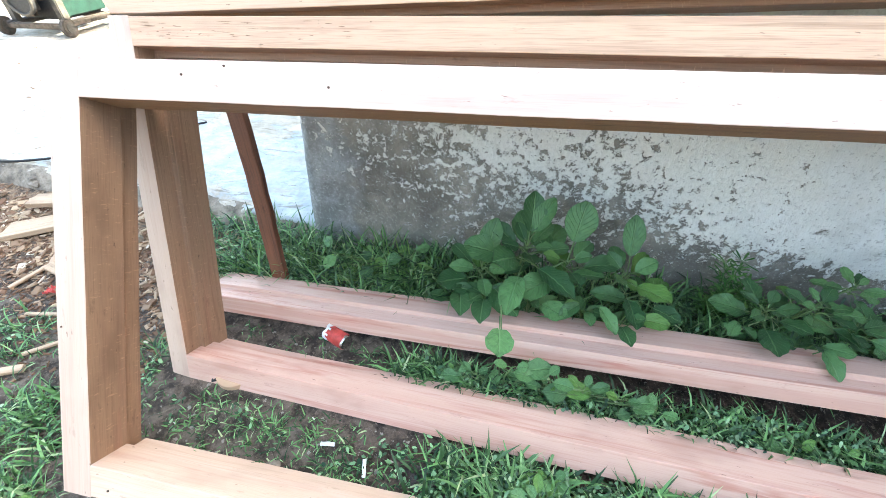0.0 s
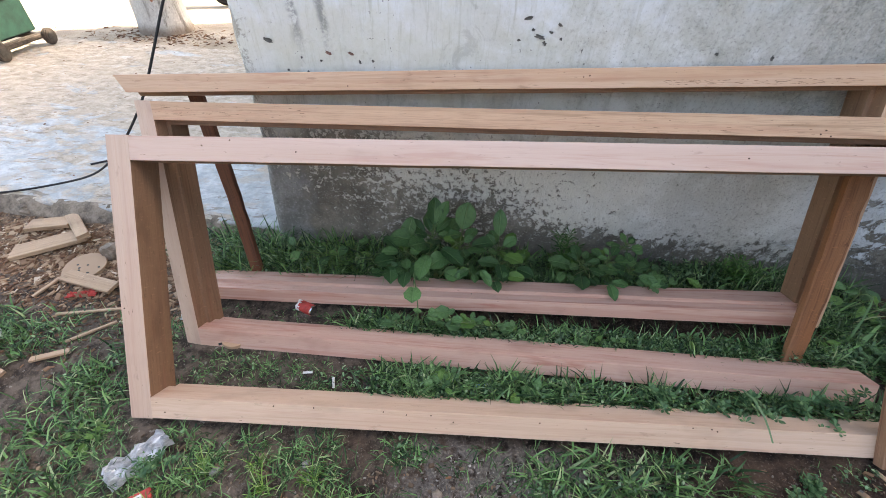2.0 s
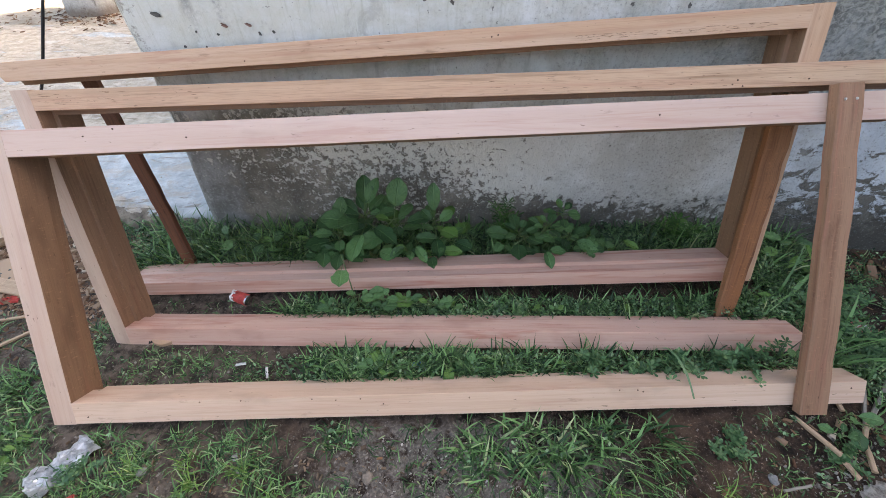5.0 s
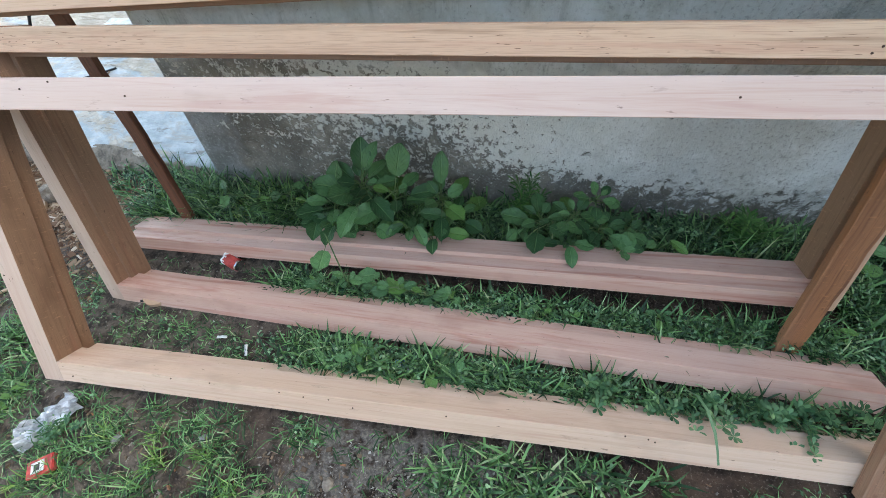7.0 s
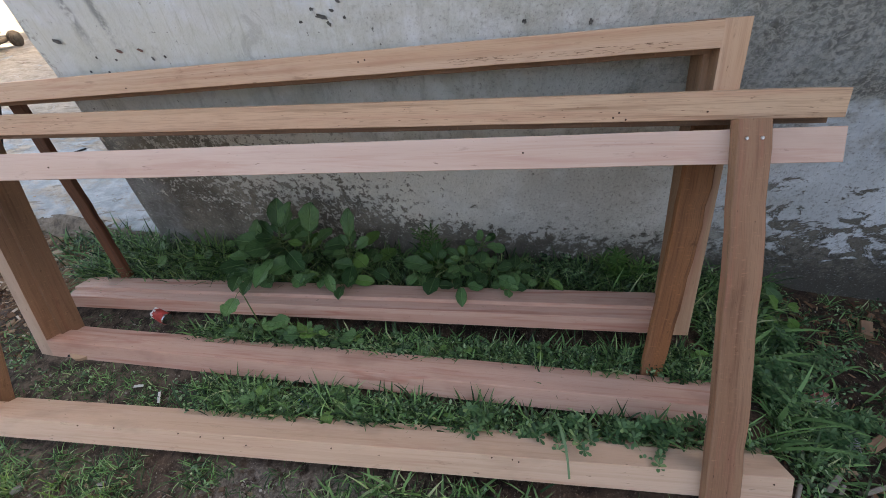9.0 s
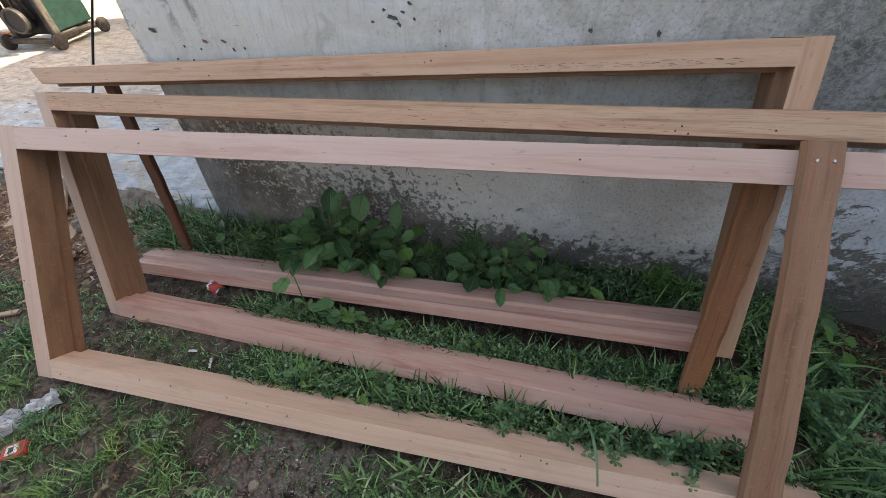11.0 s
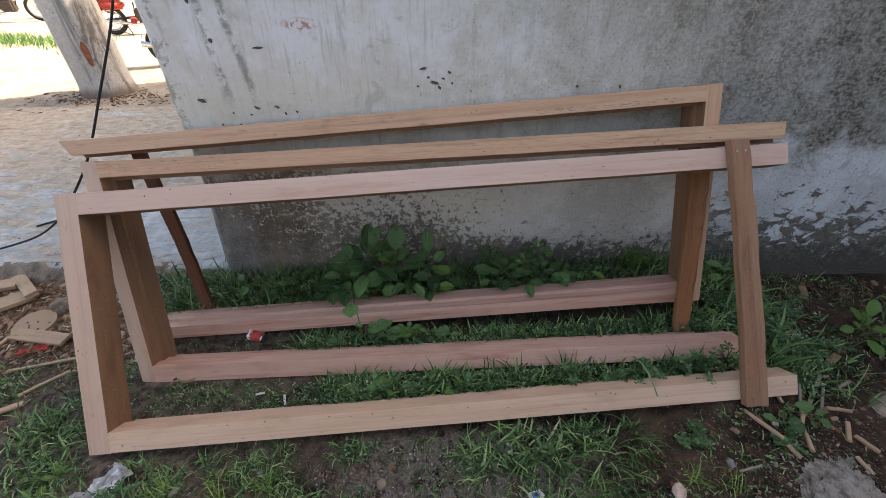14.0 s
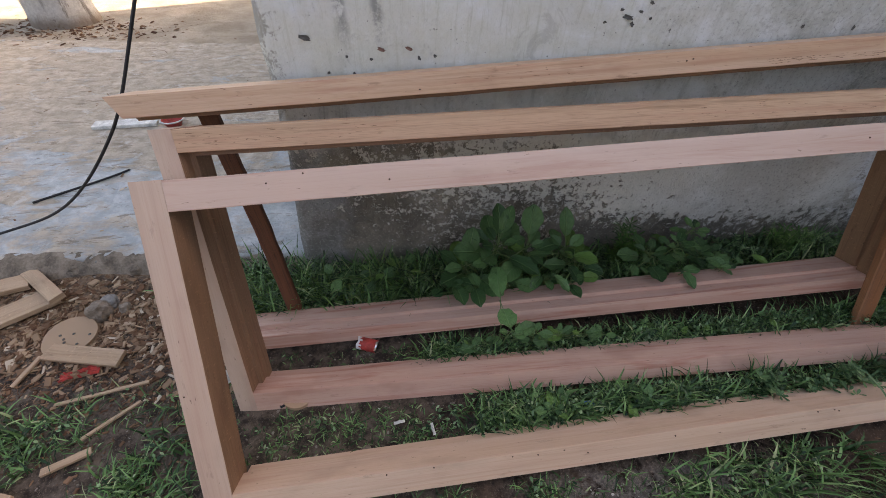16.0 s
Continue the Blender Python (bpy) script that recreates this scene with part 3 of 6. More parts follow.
# ---- building ----
def wall_front():
    """The plastered wall with its uneven face, rounded outer corner and thickness."""
    xs = spread([(0.0, 0.10, 0.012), (0.10, 3.4, 0.03), (3.4, 7.0, 0.4)])
    zs = spread([(-0.15, 1.4, 0.03), (1.4, 3.0, 0.4)])
    rows = []
    for z in zs:
        lean = 0.034 * smooth01(0.0, 0.5, z) + 0.006 * noise.noise(Vector((0, z * 9, 5)))
        for x in xs:
            q = Vector((x * 2.4, z * 2.4, 0))
            y = 0.006 * noise.noise(q) + 0.0025 * noise.noise(q * 6)
            xx = x + lean * (1 - smooth01(0.0, 0.5, x))
            y += 0.018 * (1 - smooth01(0.0, 0.03, x)) ** 2
            rows.append((xx, y, z))
    n = len(xs)
    faces = [(j * n + i, j * n + i + 1, (j + 1) * n + i + 1, (j + 1) * n + i) for j in range(len(zs) - 1) for i in range(n - 1)]
    k = len(rows)
    m = len(zs)
    for z in zs:
        lean = 0.034 * smooth01(0.0, 0.5, z)
        rows.append((lean + 0.002, 0.26, z))
    rows += [(7.0, 0.26, zs[0]), (7.0, 0.26, zs[-1])]
    for j in range(m - 1):
        faces.append((k + j, j * n, (j + 1) * n, k + j + 1))
    faces.append(tuple([k + m - 1] + [(m - 1) * n + i for i in range(n)] + [k + m + 1]))
    faces.append((k, k + m) + (k + m + 1, k + m - 1))
    faces.append(((n - 1), k + m, k + m + 1, (m - 1) * n + n - 1))
    ob = new("wall_south", mesh_of("wall_south", rows, faces, M_WALL, True))
    return tagged(ob, "stained whitewashed plaster wall with flaking foot", "wall", kind="structure")


wall = wall_front()


def box(bm, a, b):
    vs = [bm.verts.new((x, y, z)) for x in (a[0], b[0]) for y in (a[1], b[1]) for z in (a[2], b[2])]
    for q in ((0, 1, 3, 2), (4, 6, 7, 5), (0, 4, 5, 1), (2, 3, 7, 6), (0, 2, 6, 4), (1, 5, 7, 3)):
        bm.faces.new([vs[i] for i in q])
    return vs


# unseen walls and roof, added to cast shade and cut sky light
for nm, a, b in (("wall_west", (0.036, 0.262, -0.15), (0.26, 4.4, 3.0)), ("wall_north", (0.036, 4.402, -0.15), (7.0, 4.62, 3.0)), ("wall_east", (6.78, 0.262, -0.15), (7.0, 4.40, 3.0)), ("shade_wall_east", (4.3, -7.0, -0.15), (4.52, -0.03, 3.0)), ("shade_wall_south", (-9.0, -5.4, -0.15), (4.29, -5.2, 2.3)),
                 ("roof", (-0.02, -0.02, 3.003), (7.05, 4.67, 3.14))):
    bm = bmesh.new()
    box(bm, a, b)
    tagged(new(nm, from_bm(nm, bm, M_SHADE_WALL if nm == "shade_wall_south" else M_WALL)), "unseen flat roof slab added for shade" if nm == "roof" else ("unseen dark wall added to cut sky light from the front" if nm == "shade_wall_south" else "unseen plain plastered wall added for shade"), "wall" if nm != "roof" else "roof", kind="structure")


def pit(x, z, w, h, turn, material, name):
    """A chipped spot in the plaster: an irregular shallow dish with a raised lip."""
    rnd = random.Random(int(x * 977 + z * 131))
    vs, fs = [(0, 0.0, 0)], []
    k = 18
    for ring, (r, y) in enumerate(((0.72, 0.0), (1.0, -0.0012))):
        for i in range(k):
            a = 2 * math.pi * i / k
            q = r * (1 + 0.45 * noise.noise(Vector((2.2 * math.cos(a) + x * 31, 2.2 * math.sin(a), z * 17))) + rnd.uniform(-0.16, 0.16))
            vs.append((q * w / 2 * math.cos(a), y, q * h / 2 * math.sin(a)))
    for i in range(k):
        j = (i + 1) % k
        fs += [(0, 1 + i, 1 + j), (1 + i, 1 + k + i, 1 + k + j, 1 + j)]
    face_y = 0.006 * noise.noise(Vector((x * 2.4, z * 2.4, 0))) + 0.0025 * noise.noise(Vector((x * 14.4, z * 14.4, 0)))
    part(name, mesh_of(name, vs, fs, material), wall, "", pose(x, face_y - 0.0025, z, 0, turn, 0))


for x, z, w, h, turn, mt in ((0.144, 0.742, 0.045, 0.020, 25, M_HOLE), (0.326, 0.718, 0.030, 0.014, 15, M_RUST), (0.395, 0.722, 0.028, 0.012, 20, M_RUST), (0.42, 0.70, 0.018, 0.012, 60, M_HOLE),
                             (0.30, 0.695, 0.012, 0.010, 0, M_HOLE), (0.24, 0.70, 0.010, 0.012, 0, M_HOLE), (0.935, 0.802, 0.05, 0.016, 8, M_HOLE), (0.90, 0.845, 0.035, 0.016, -10, M_HOLE),
                             (0.985, 0.835, 0.02, 0.012, 30, M_HOLE), (0.235, 0.925, 0.020, 0.022, 0, M_HOLE), (0.20, 1.03, 0.016, 0.02, 0, M_HOLE), (1.42, 0.79, 0.014, 0.018, 0, M_HOLE),
                             (0.52, 1.045, 0.10, 0.018, 12, M_RUST),
                             (0.952, 0.787, 0.022, 0.014, 40, M_HOLE), (0.915, 0.818, 0.016, 0.012, 0, M_HOLE), (0.965, 0.815, 0.018, 0.010, 15, M_HOLE), (0.88, 0.79, 0.014, 0.010, 0, M_HOLE), (0.995, 0.80, 0.012, 0.012, 0, M_HOLE),
                             (0.46, 0.705, 0.012, 0.014, 0, M_HOLE), (1.565, 0.79, 0.014, 0.020, 5, M_HOLE), (0.375, 0.905, 0.05, 0.010, 0, M_HOLE), (0.19, 0.66, 0.012, 0.012, 0, M_HOLE), (0.255, 0.66, 0.010, 0.014, 0, M_HOLE)):
    pit(x, z, w * 0.66, h * 0.62, turn, mt, "plaster_pit")


# ---- door frames ----
def bar(prof, length, bevel=0.0010, start_cut=0.0, end_cut=0.0, wobble=0.0, seed=0, pieces=1):
    """A bar along local X. prof: outline points (p, q), counted round. Cuts slant the ends along p."""
    rnd = random.Random(seed)
    pts = []
    k = len(prof)
    cx, cy = sum(p for p, _ in prof) / k, sum(q for _, q in prof) / k
    for i in range(k):
        a, b, c = prof[i - 1], prof[i], prof[(i + 1) % k]
        for o in (a, c):
            d = math.hypot(o[0] - b[0], o[1] - b[1])
            pts.append((b[0] + (o[0] - b[0]) * bevel / d, b[1] + (o[1] - b[1]) * bevel / d))
    n = len(pts)
    per = [0.0]
    for i in range(n):
        a, b = pts[i], pts[(i + 1) % n]
        per.append(per[-1] + math.hypot(a[0] - b[0], a[1] - b[1]))
    vs, fs, uv = [], [], []
    tops = max(p for p, _ in prof)
    for s in range(pieces + 1):
        f = s / pieces
        jig = (rnd.uniform(-wobble, wobble), rnd.uniform(-wobble, wobble))
        for p, q in pts:
            x = f * length + (start_cut * (1 - f) + end_cut * f) * (p / tops)
            vs.append((x, p + jig[0] * (1 if p > cx else 0.4), q + jig[1] * 0.5))
    for s in range(pieces):
        for i in range(n):
            j = (i + 1) % n
            fs.append((s * n + i, s * n + j, (s + 1) * n + j, (s + 1) * n + i))
            x0, x1 = s * length / pieces, (s + 1) * length / pieces
            uv += [(x0, per[i]), (x0, per[i + 1]), (x1, per[i + 1]), (x1, per[i])]
    fs += [tuple(range(n - 1, -1, -1)), tuple(range(pieces * n, pieces * n + n))]
    uv += [(pts[i][0] * 0.2, pts[i][1] * 4 + 3) for i in range(n - 1, -1, -1)] + [(pts[i][0] * 0.2, pts[i][1] * 4 + 5) for i in range(n)]
    return vs, fs, uv


class Rack:
    """The skewed axes of a leaning frame: u along the jambs, v up the lean, w to its back."""

    def __init__(self, origin, u, v):
        self.o, self.u, self.v = Vector(origin), Vector(u).normalized(), Vector(v).normalized()
        self.w = self.v.cross(self.u).normalized()

    def at(self, a, b, c):
        return self.u * a + self.v * b + self.w * c


FACE, DEPTH, REB, LIP = 0.062, 0.112, 0.042, 0.013


def outline(back_rebate):
    """Section of a jamb: p from its outer side to the opening, q from front to back."""
    if back_rebate:
        return [(0, 0), (FACE, 0), (FACE, DEPTH - REB), (FACE - LIP, DEPTH - REB), (FACE - LIP, DEPTH), (0, DEPTH)]
    return [(0, 0), (FACE - LIP, 0), (FACE - LIP, REB), (FACE, REB), (FACE, DEPTH), (0, DEPTH)]


def nail_mesh(r):
    bm = bmesh.new()
    bmesh.ops.create_cone(bm, cap_ends=True, segments=8, radius1=r, radius2=r * 0.7, depth=0.002)
    return from_bm("nail", bm, M_NAIL)


def door_frame(label, origin, u, v, length, height, head_at_start, back_rebate, mats, seed, nails=(), head_slip=0.0, low_short=0.0, flat_low=False):
    r = Rack(origin, u, v)
    ob = thing("door_frame", origin, label, "door frame", "timber door frames")
    prof = outline(back_rebate)
    # bars: name, material, start corner, run, towards the opening
    head_u = 0.0 if head_at_start else length
    inner = 1 if head_at_start else -1
    seat = FACE if back_rebate else FACE - LIP
    a0, a1 = (seat, length) if head_at_start else (0.0, length - seat)
    made = {}
    for nm, mt, lbl in (("bottom_jamb", mats[0], ""), ("top_jamb", mats[1], ""), ("head", mats[2], "")):
        if nm == "head":
            vs, fs, uv = bar(prof, height + 0.003, seed=seed, pieces=10, wobble=0.0004)
            vs = [(x - 0.0015, p, q * 1.012) for x, p, q in vs]
            pos = [r.at(head_u + inner * p - head_slip * (1 - x / height), x, q) for x, p, q in vs]
        else:
            slant = 0.0 if head_at_start else 0.028
            low = nm == "bottom_jamb"
            vs, fs, uv = bar(outline(True) if low and flat_low else prof, a1 - a0 - (low_short if low else 0.0), start_cut=slant, seed=seed + len(nm), pieces=24, wobble=0.0006)
            if nm == "bottom_jamb":
                pos = [r.at(a0 + x, p, q) for x, p, q in vs]
            else:
                pos = [r.at(a0 + x, height - p, q) for x, p, q in vs]
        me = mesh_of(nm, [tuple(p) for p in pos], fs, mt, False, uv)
        # shade on inner faces and undersides is put in as darker timber
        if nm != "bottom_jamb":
            me.materials.append(M_SHADE_BROWN)
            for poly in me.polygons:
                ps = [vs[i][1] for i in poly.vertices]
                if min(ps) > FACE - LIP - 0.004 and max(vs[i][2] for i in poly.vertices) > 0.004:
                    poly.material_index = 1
        bm = bmesh.new()
        bm.from_mesh(me)
        bmesh.ops.recalc_face_normals(bm, faces=bm.faces)
        bm.to_mesh(me)
        bm.free()
        made[nm] = part(nm, me, ob, lbl)
    nm_mesh = nail_mesh(0.0021)
    for where, a, b in nails:
        spot = r.at(a, b, -0.0008)
        turn = (-r.w).to_track_quat("Z", "Y").to_matrix().to_4x4()
        part("nail", nm_mesh, made[where], "", Matrix.Translation(spot) @ turn)
    return ob, r


def strip(ob, r, name, mt, low, high, width, thick, c, seed, label, curve=0.0, taper=1.0):
    """A brace nailed across a frame: from (a, b) to (a, b) on the frame, c deep."""
    vs, fs, uv = bar([(0, 0), (width, 0), (width, thick), (0, thick)], 1.0, 0.002, seed=seed, pieces=16, wobble=0.0022)
    span = math.hypot(high[0] - low[0], high[1] - low[1])
    pos = []
    for x, p, q in vs:
        a = low[0] + (high[0] - low[0]) * x + (p - width / 2) * (1 + (taper - 1) * x) + curve * math.sin(math.pi * x)
        pos.append(tuple(r.at(a, low[1] + (high[1] - low[1]) * x, c + q)))
    me = mesh_of(name, pos, fs, mt, False, [(s * span, t) for s, t in uv])
    bm = bmesh.new()
    bm.from_mesh(me)
    bmesh.ops.recalc_face_normals(bm, faces=bm.faces)
    bm.to_mesh(me)
    bm.free()
    return part(name, me, ob, label)


A_NAILS = [("bottom_jamb", a, b) for a, b in ((0.10, 0.02), (0.412, 0.055), (0.524, 0.056), (0.715, 0.055), (0.778, 0.050), (0.844, 0.052), (0.904, 0.036), (1.132, 0.047), (1.523, 0.056), (1.570, 0.055), (1.584, 0.050), (2.113, 0.044))]
A_NAILS += [("top_jamb", a, b) for a, b in ((0.256, 0.748), (0.500, 0.736), (0.330, 0.762), (1.592, 0.739))] + [("head", 0.010, 0.314)]
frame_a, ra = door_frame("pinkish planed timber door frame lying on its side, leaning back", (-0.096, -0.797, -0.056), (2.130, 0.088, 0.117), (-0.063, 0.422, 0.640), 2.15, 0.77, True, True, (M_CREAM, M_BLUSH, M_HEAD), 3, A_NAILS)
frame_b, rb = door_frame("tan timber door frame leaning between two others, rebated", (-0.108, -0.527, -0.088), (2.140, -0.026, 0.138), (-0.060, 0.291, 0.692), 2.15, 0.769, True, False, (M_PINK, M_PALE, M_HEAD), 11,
                         [("top_jamb", a, b) for a, b in ((1.777, 0.737), (1.767, 0.728), (1.790, 0.724), (1.93, 0.735))], 0.0, 0.055, True)
C_V = (-0.150, 0.275, 0.945)
C_TL = Vector((-0.297, -0.124, 0.646))
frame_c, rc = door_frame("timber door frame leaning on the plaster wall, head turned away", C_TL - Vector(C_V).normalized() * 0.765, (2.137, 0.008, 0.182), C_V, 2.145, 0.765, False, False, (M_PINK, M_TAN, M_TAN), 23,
                         [("top_jamb", a, b) for a, b in ((1.368, 0.747), (1.352, 0.744), (0.71, 0.728))], 0.022, 0.022)


def scuffs(ob, r, a0, a1, b0, b1, count, seed):
    """Dark worn flecks along the lower edge of a timber face."""
    rnd = random.Random(seed)
    vs, fs = [], []
    for _ in range(count):
        a, b = rnd.uniform(a0, a1), rnd.uniform(b0, b1)
        ln, w, k = rnd.uniform(0.004, 0.030) * rnd.random() + 0.003, rnd.uniform(0.0004, 0.0011), len(vs)
        vs += [tuple(r.at(a + ln * p, b + w * q, -0.0011)) for p, q in ((-0.5, 0), (-0.2, -0.6), (0.35, -0.4), (0.5, 0.2), (0.1, 0.6))]
        fs.append((k, k + 1, k + 2, k + 3, k + 4))
    return tagged(part("scuff_marks", mesh_of("scuff_marks", vs, fs, M_SCUFF), ob, "dark scuffs and saw marks"), kind="stuff")


scuffs(frame_c, rc, 1.55, 2.02, 0.722, 0.735, 90, 3)
scuffs(frame_c, rc, 0.75, 1.1, 0.735, 0.752, 16, 5)
scuffs(frame_b, rb, 0.06, 0.5, 0.736, 0.762, 46, 7)
scuffs(frame_b, rb, 1.2, 2.1, 0.725, 0.760, 40, 9)
bra = strip(frame_a, ra, "brace", M_ROUGH, (2.002, -0.012), (1.987, 0.785), 0.068, 0.026, -0.0275, 5, "rough sawn brown brace batten", 0.004, 0.82)
for a in (1.975, 2.0):
    turn = (-ra.w).to_track_quat("Z", "Y").to_matrix().to_4x4()
    ob = part("nail", nail_mesh(0.0034), bra, "", Matrix.Translation(ra.at(a, 0.752, -0.0285)) @ turn)
    ob.data.materials[0] = M_NAILB
strip(frame_b, rb, "brace", M_BATTEN, (1.945, -0.01), (1.985, 0.70), 0.052, 0.022, DEPTH + 0.001, 6, "dark rough brown brace batten", 0.002, 1.2)
strip(frame_c, rc, "brace", M_BARK, (0.185, -0.02), (0.150, 0.74), 0.045, 0.02, DEPTH + 0.001, 7, "dark bowed brace batten", 0.012, 1.1)


# ---- grass and low growth ----
def jamb_free(x, y, gap=0.0):
    """False where a bottom jamb lies on the ground."""
    for x0, x1, y0, slope, deep in ((-0.12, 2.08, -0.791, 0.0396, 0.098), (-0.12, 2.08, -0.528, -0.0107, 0.106), (-0.2, 1.98, -0.34, 0.0033, 0.11)):
        yy = y0 + slope * (x + 0.1)
        if x0 - 0.02 < x < x1 + 0.02 and yy - 0.012 - gap < y < yy + deep + gap:
            return False
    return y < -0.012 or (x < 0 and y < 0.02)


def lush(x, y):
    """How thick (0 to 1) and how tall (m) the grass stands at a place."""
    n = noise.noise(Vector((x * 3.1, y * 3.1, 7))) * 0.5 + 0.5
    m = noise.noise(Vector((x * 9, y * 9, 3))) * 0.5 + 0.5
    strip_zone = y > -0.71 and x > 0.3
    if y > -0.24:
        d, h = (1.0, 0.10) if -0.22 < x < 2.25 else ((0.5, 0.07) if x < 0 else (0.12, 0.05))
        if x < -0.22:
            d *= smooth01(-0.5, -0.22, x)
    elif y > -0.45:
        d, h = (0.85, 0.06) if x > 1.95 else ((1.0, 0.055) if x > 0.42 else (0.22, 0.03))
    elif y > -0.71:
        d, h = (1.0, 0.07) if x > 0.55 else (0.38, 0.026)
    else:
        d, h = 0.3, 0.05
        if 1.05 < x + 0.25 * (n - 0.5) < 1.52 and y > -0.88 + 0.20 * (m - 0.5) - 0.06 * (n - 0.5):
            d, h = 0.34 + 0.4 * (m - 0.4), 0.045 + 0.04 * n
        elif 0.72 < x < 1.15:
            d, h = 0.10, 0.04
        elif x >= 1.50:
            d, h = 0.10, 0.03
        elif -0.1 < x <= 0.72:
            d, h = 0.5 if m > 0.5 else 0.06, 0.05
    if x < -0.18 and y <= -0.2:
        d, h = (0.6 * smooth01(-0.42, -0.62, y) * smooth01(0.42, 0.62, n + 0.05), 0.055)
    if x > 2.1 and y <= -0.2:
        d *= 1 - smooth01(2.1, 2.36, x) * 0.93
        if y < -0.6:
            d *= 0.3
    return d * (smooth01(0.12, 0.4, 0.5 * n + 0.5 * m) if strip_zone else smooth01(0.25, 0.55, 0.5 * n + 0.5 * m)), h


def blade(vs, fs, base, turn, length, width, lean, droop, steps=3):
    """A tapering grass blade that leans and droops towards turn."""
    d = Vector((math.cos(turn), math.sin(turn), 0))
    s = Vector((-d.y, d.x, 0)) * width / 2
    p, a, k = Vector(base), lean, len(vs)
    seg = length / steps
    for i in range(steps):
        w = (1.0, 0.95, 0.7, 0.5)[min(i, 3)]
        vs += [tuple(p - s * w), tuple(p + s * w)]
        p = p + (d * math.sin(a) + Vector((0, 0, math.cos(a)))) * seg
        a += droop / steps
    vs.append(tuple(p))
    for i in range(steps - 1):
        fs.append((k + 2 * i, k + 2 * i + 1, k + 2 * i + 3, k + 2 * i + 2))
    fs.append((k + 2 * steps - 2, k + 2 * steps - 1, k + 2 * steps))


def grass_sheet():
    """Tufts of broad blades in the lush strips, fine curly turf on the trodden soil."""
    rnd = random.Random(4)
    vs, fs = [], []
    for spot in range(15500):
        x, y = rnd.uniform(-1.5, 2.9), rnd.uniform(-1.45, 0.0)
        d, h = lush(x, y)
        if rnd.random() > d or not jamb_free(x, y):
            continue
        z = ground_z(x, y)
        fine = h < 0.052 or rnd.random() < 0.32
        for _ in range(rnd.randint(12, 22) if fine else rnd.randint(6, 11)):
            bx, by = x + rnd.gauss(0, 0.02), y + rnd.gauss(0, 0.02)
            if not jamb_free(bx, by):
                continue
            if fine:
                blade(vs, fs, (bx, by, z - 0.004), rnd.uniform(0, 6.28), min(h, 0.06) * rnd.uniform(0.4, 1.4), rnd.uniform(0.0016, 0.0040), rnd.uniform(0.2, 1.3), rnd.uniform(0.5, 2.4))
            else:
                blade(vs, fs, (bx, by, z - 0.006), rnd.uniform(0, 6.28), h * rnd.uniform(0.6, 1.6), rnd.uniform(0.0036, 0.0074), rnd.uniform(0.05, 1.0), rnd.uniform(0.5, 2.0))
    return tagged(new("grass", mesh_of("grass", vs, fs, M_GRASS)), "short green grass growing round the timber frames", "grass", kind="stuff")


grass_sheet()


def cover_sheet():
    """Tiny oval leaves of creeping weeds in sprigs between the grass."""
    rnd = random.Random(8)
    vs, fs = [], []
    for _ in range(15000):
        x, y = rnd.uniform(-0.9, 2.75), rnd.uniform(-1.3, 0.0)
        d, h = lush(x, y)
        if rnd.random() > 0.9 * d or not jamb_free(x, y) or (y < -0.72 and rnd.random() < 0.8) or (x < 0.48 and y < -0.2 and rnd.random() < 0.8):
            continue
        z = ground_z(x, y)
        for _ in range(rnd.randint(5, 9)):
            a = rnd.uniform(0, 6.28)
            q = Vector((x + rnd.gauss(0, 0.010), y + rnd.gauss(0, 0.010), z + rnd.uniform(0.05, 0.6) * h))
            if not jamb_free(q.x, q.y, 0.004):
                continue
            ln, w, el = rnd.uniform(0.007, 0.016), rnd.uniform(0.0022, 0.0044), rnd.uniform(-0.2, 1.0)
            d3 = Vector((math.cos(a) * math.cos(el), math.sin(a) * math.cos(el), math.sin(el)))
            s3 = Vector((-math.sin(a), math.cos(a), 0)) * w
            k = len(vs)
            vs += [tuple(q), tuple(q + d3 * ln * 0.35 - s3 * 0.85), tuple(q + d3 * ln * 0.75 - s3 * 0.9), tuple(q + d3 * ln), tuple(q + d3 * ln * 0.75 + s3 * 0.9), tuple(q + d3 * ln * 0.35 + s3 * 0.85)]
            fs.append((k, k + 1, k + 2, k + 3, k + 4, k + 5))
    return tagged(new("creeping_weed", mesh_of("creeping_weed", vs, fs, M_COVER)), "small-leaved creeping weeds covering the damp soil", "weeds", kind="stuff")


cover_sheet()


# ---- leafy plants ----
def leaf_mesh(name, length, width, cup, bend, material, tip=0.5):
    """An ovate leaf along X: folded along its midrib, arched, edges slightly wavy."""
    rows, cols = 8, 4
    vs, fs, uv = [], [], []
    for i in range(rows + 1):
        f = i / rows
        w = width / 2 * math.sin(math.pi * min(1, f ** 0.9 * 0.97 + 0.015)) ** 0.62
        for j in range(cols + 1):
            g = j / cols * 2 - 1
            wav = 0.085 * width * math.sin(f * 17 + j) * abs(g)
            vs.append((length * f, g * w, cup * abs(g) ** 1.3 * w - bend * length * f * f + wav))
    n = cols + 1
    for i in range(rows):
        for j in range(cols):
            fs.append((i * n + j, (i + 1) * n + j, (i + 1) * n + j + 1, i * n + j + 1))
            uv += [(i / rows, j / cols), ((i + 1) / rows, j / cols), ((i + 1) / rows, (j + 1) / cols), (i / rows, (j + 1) / cols)]
    return mesh_of(name, vs, fs, material, True, uv)


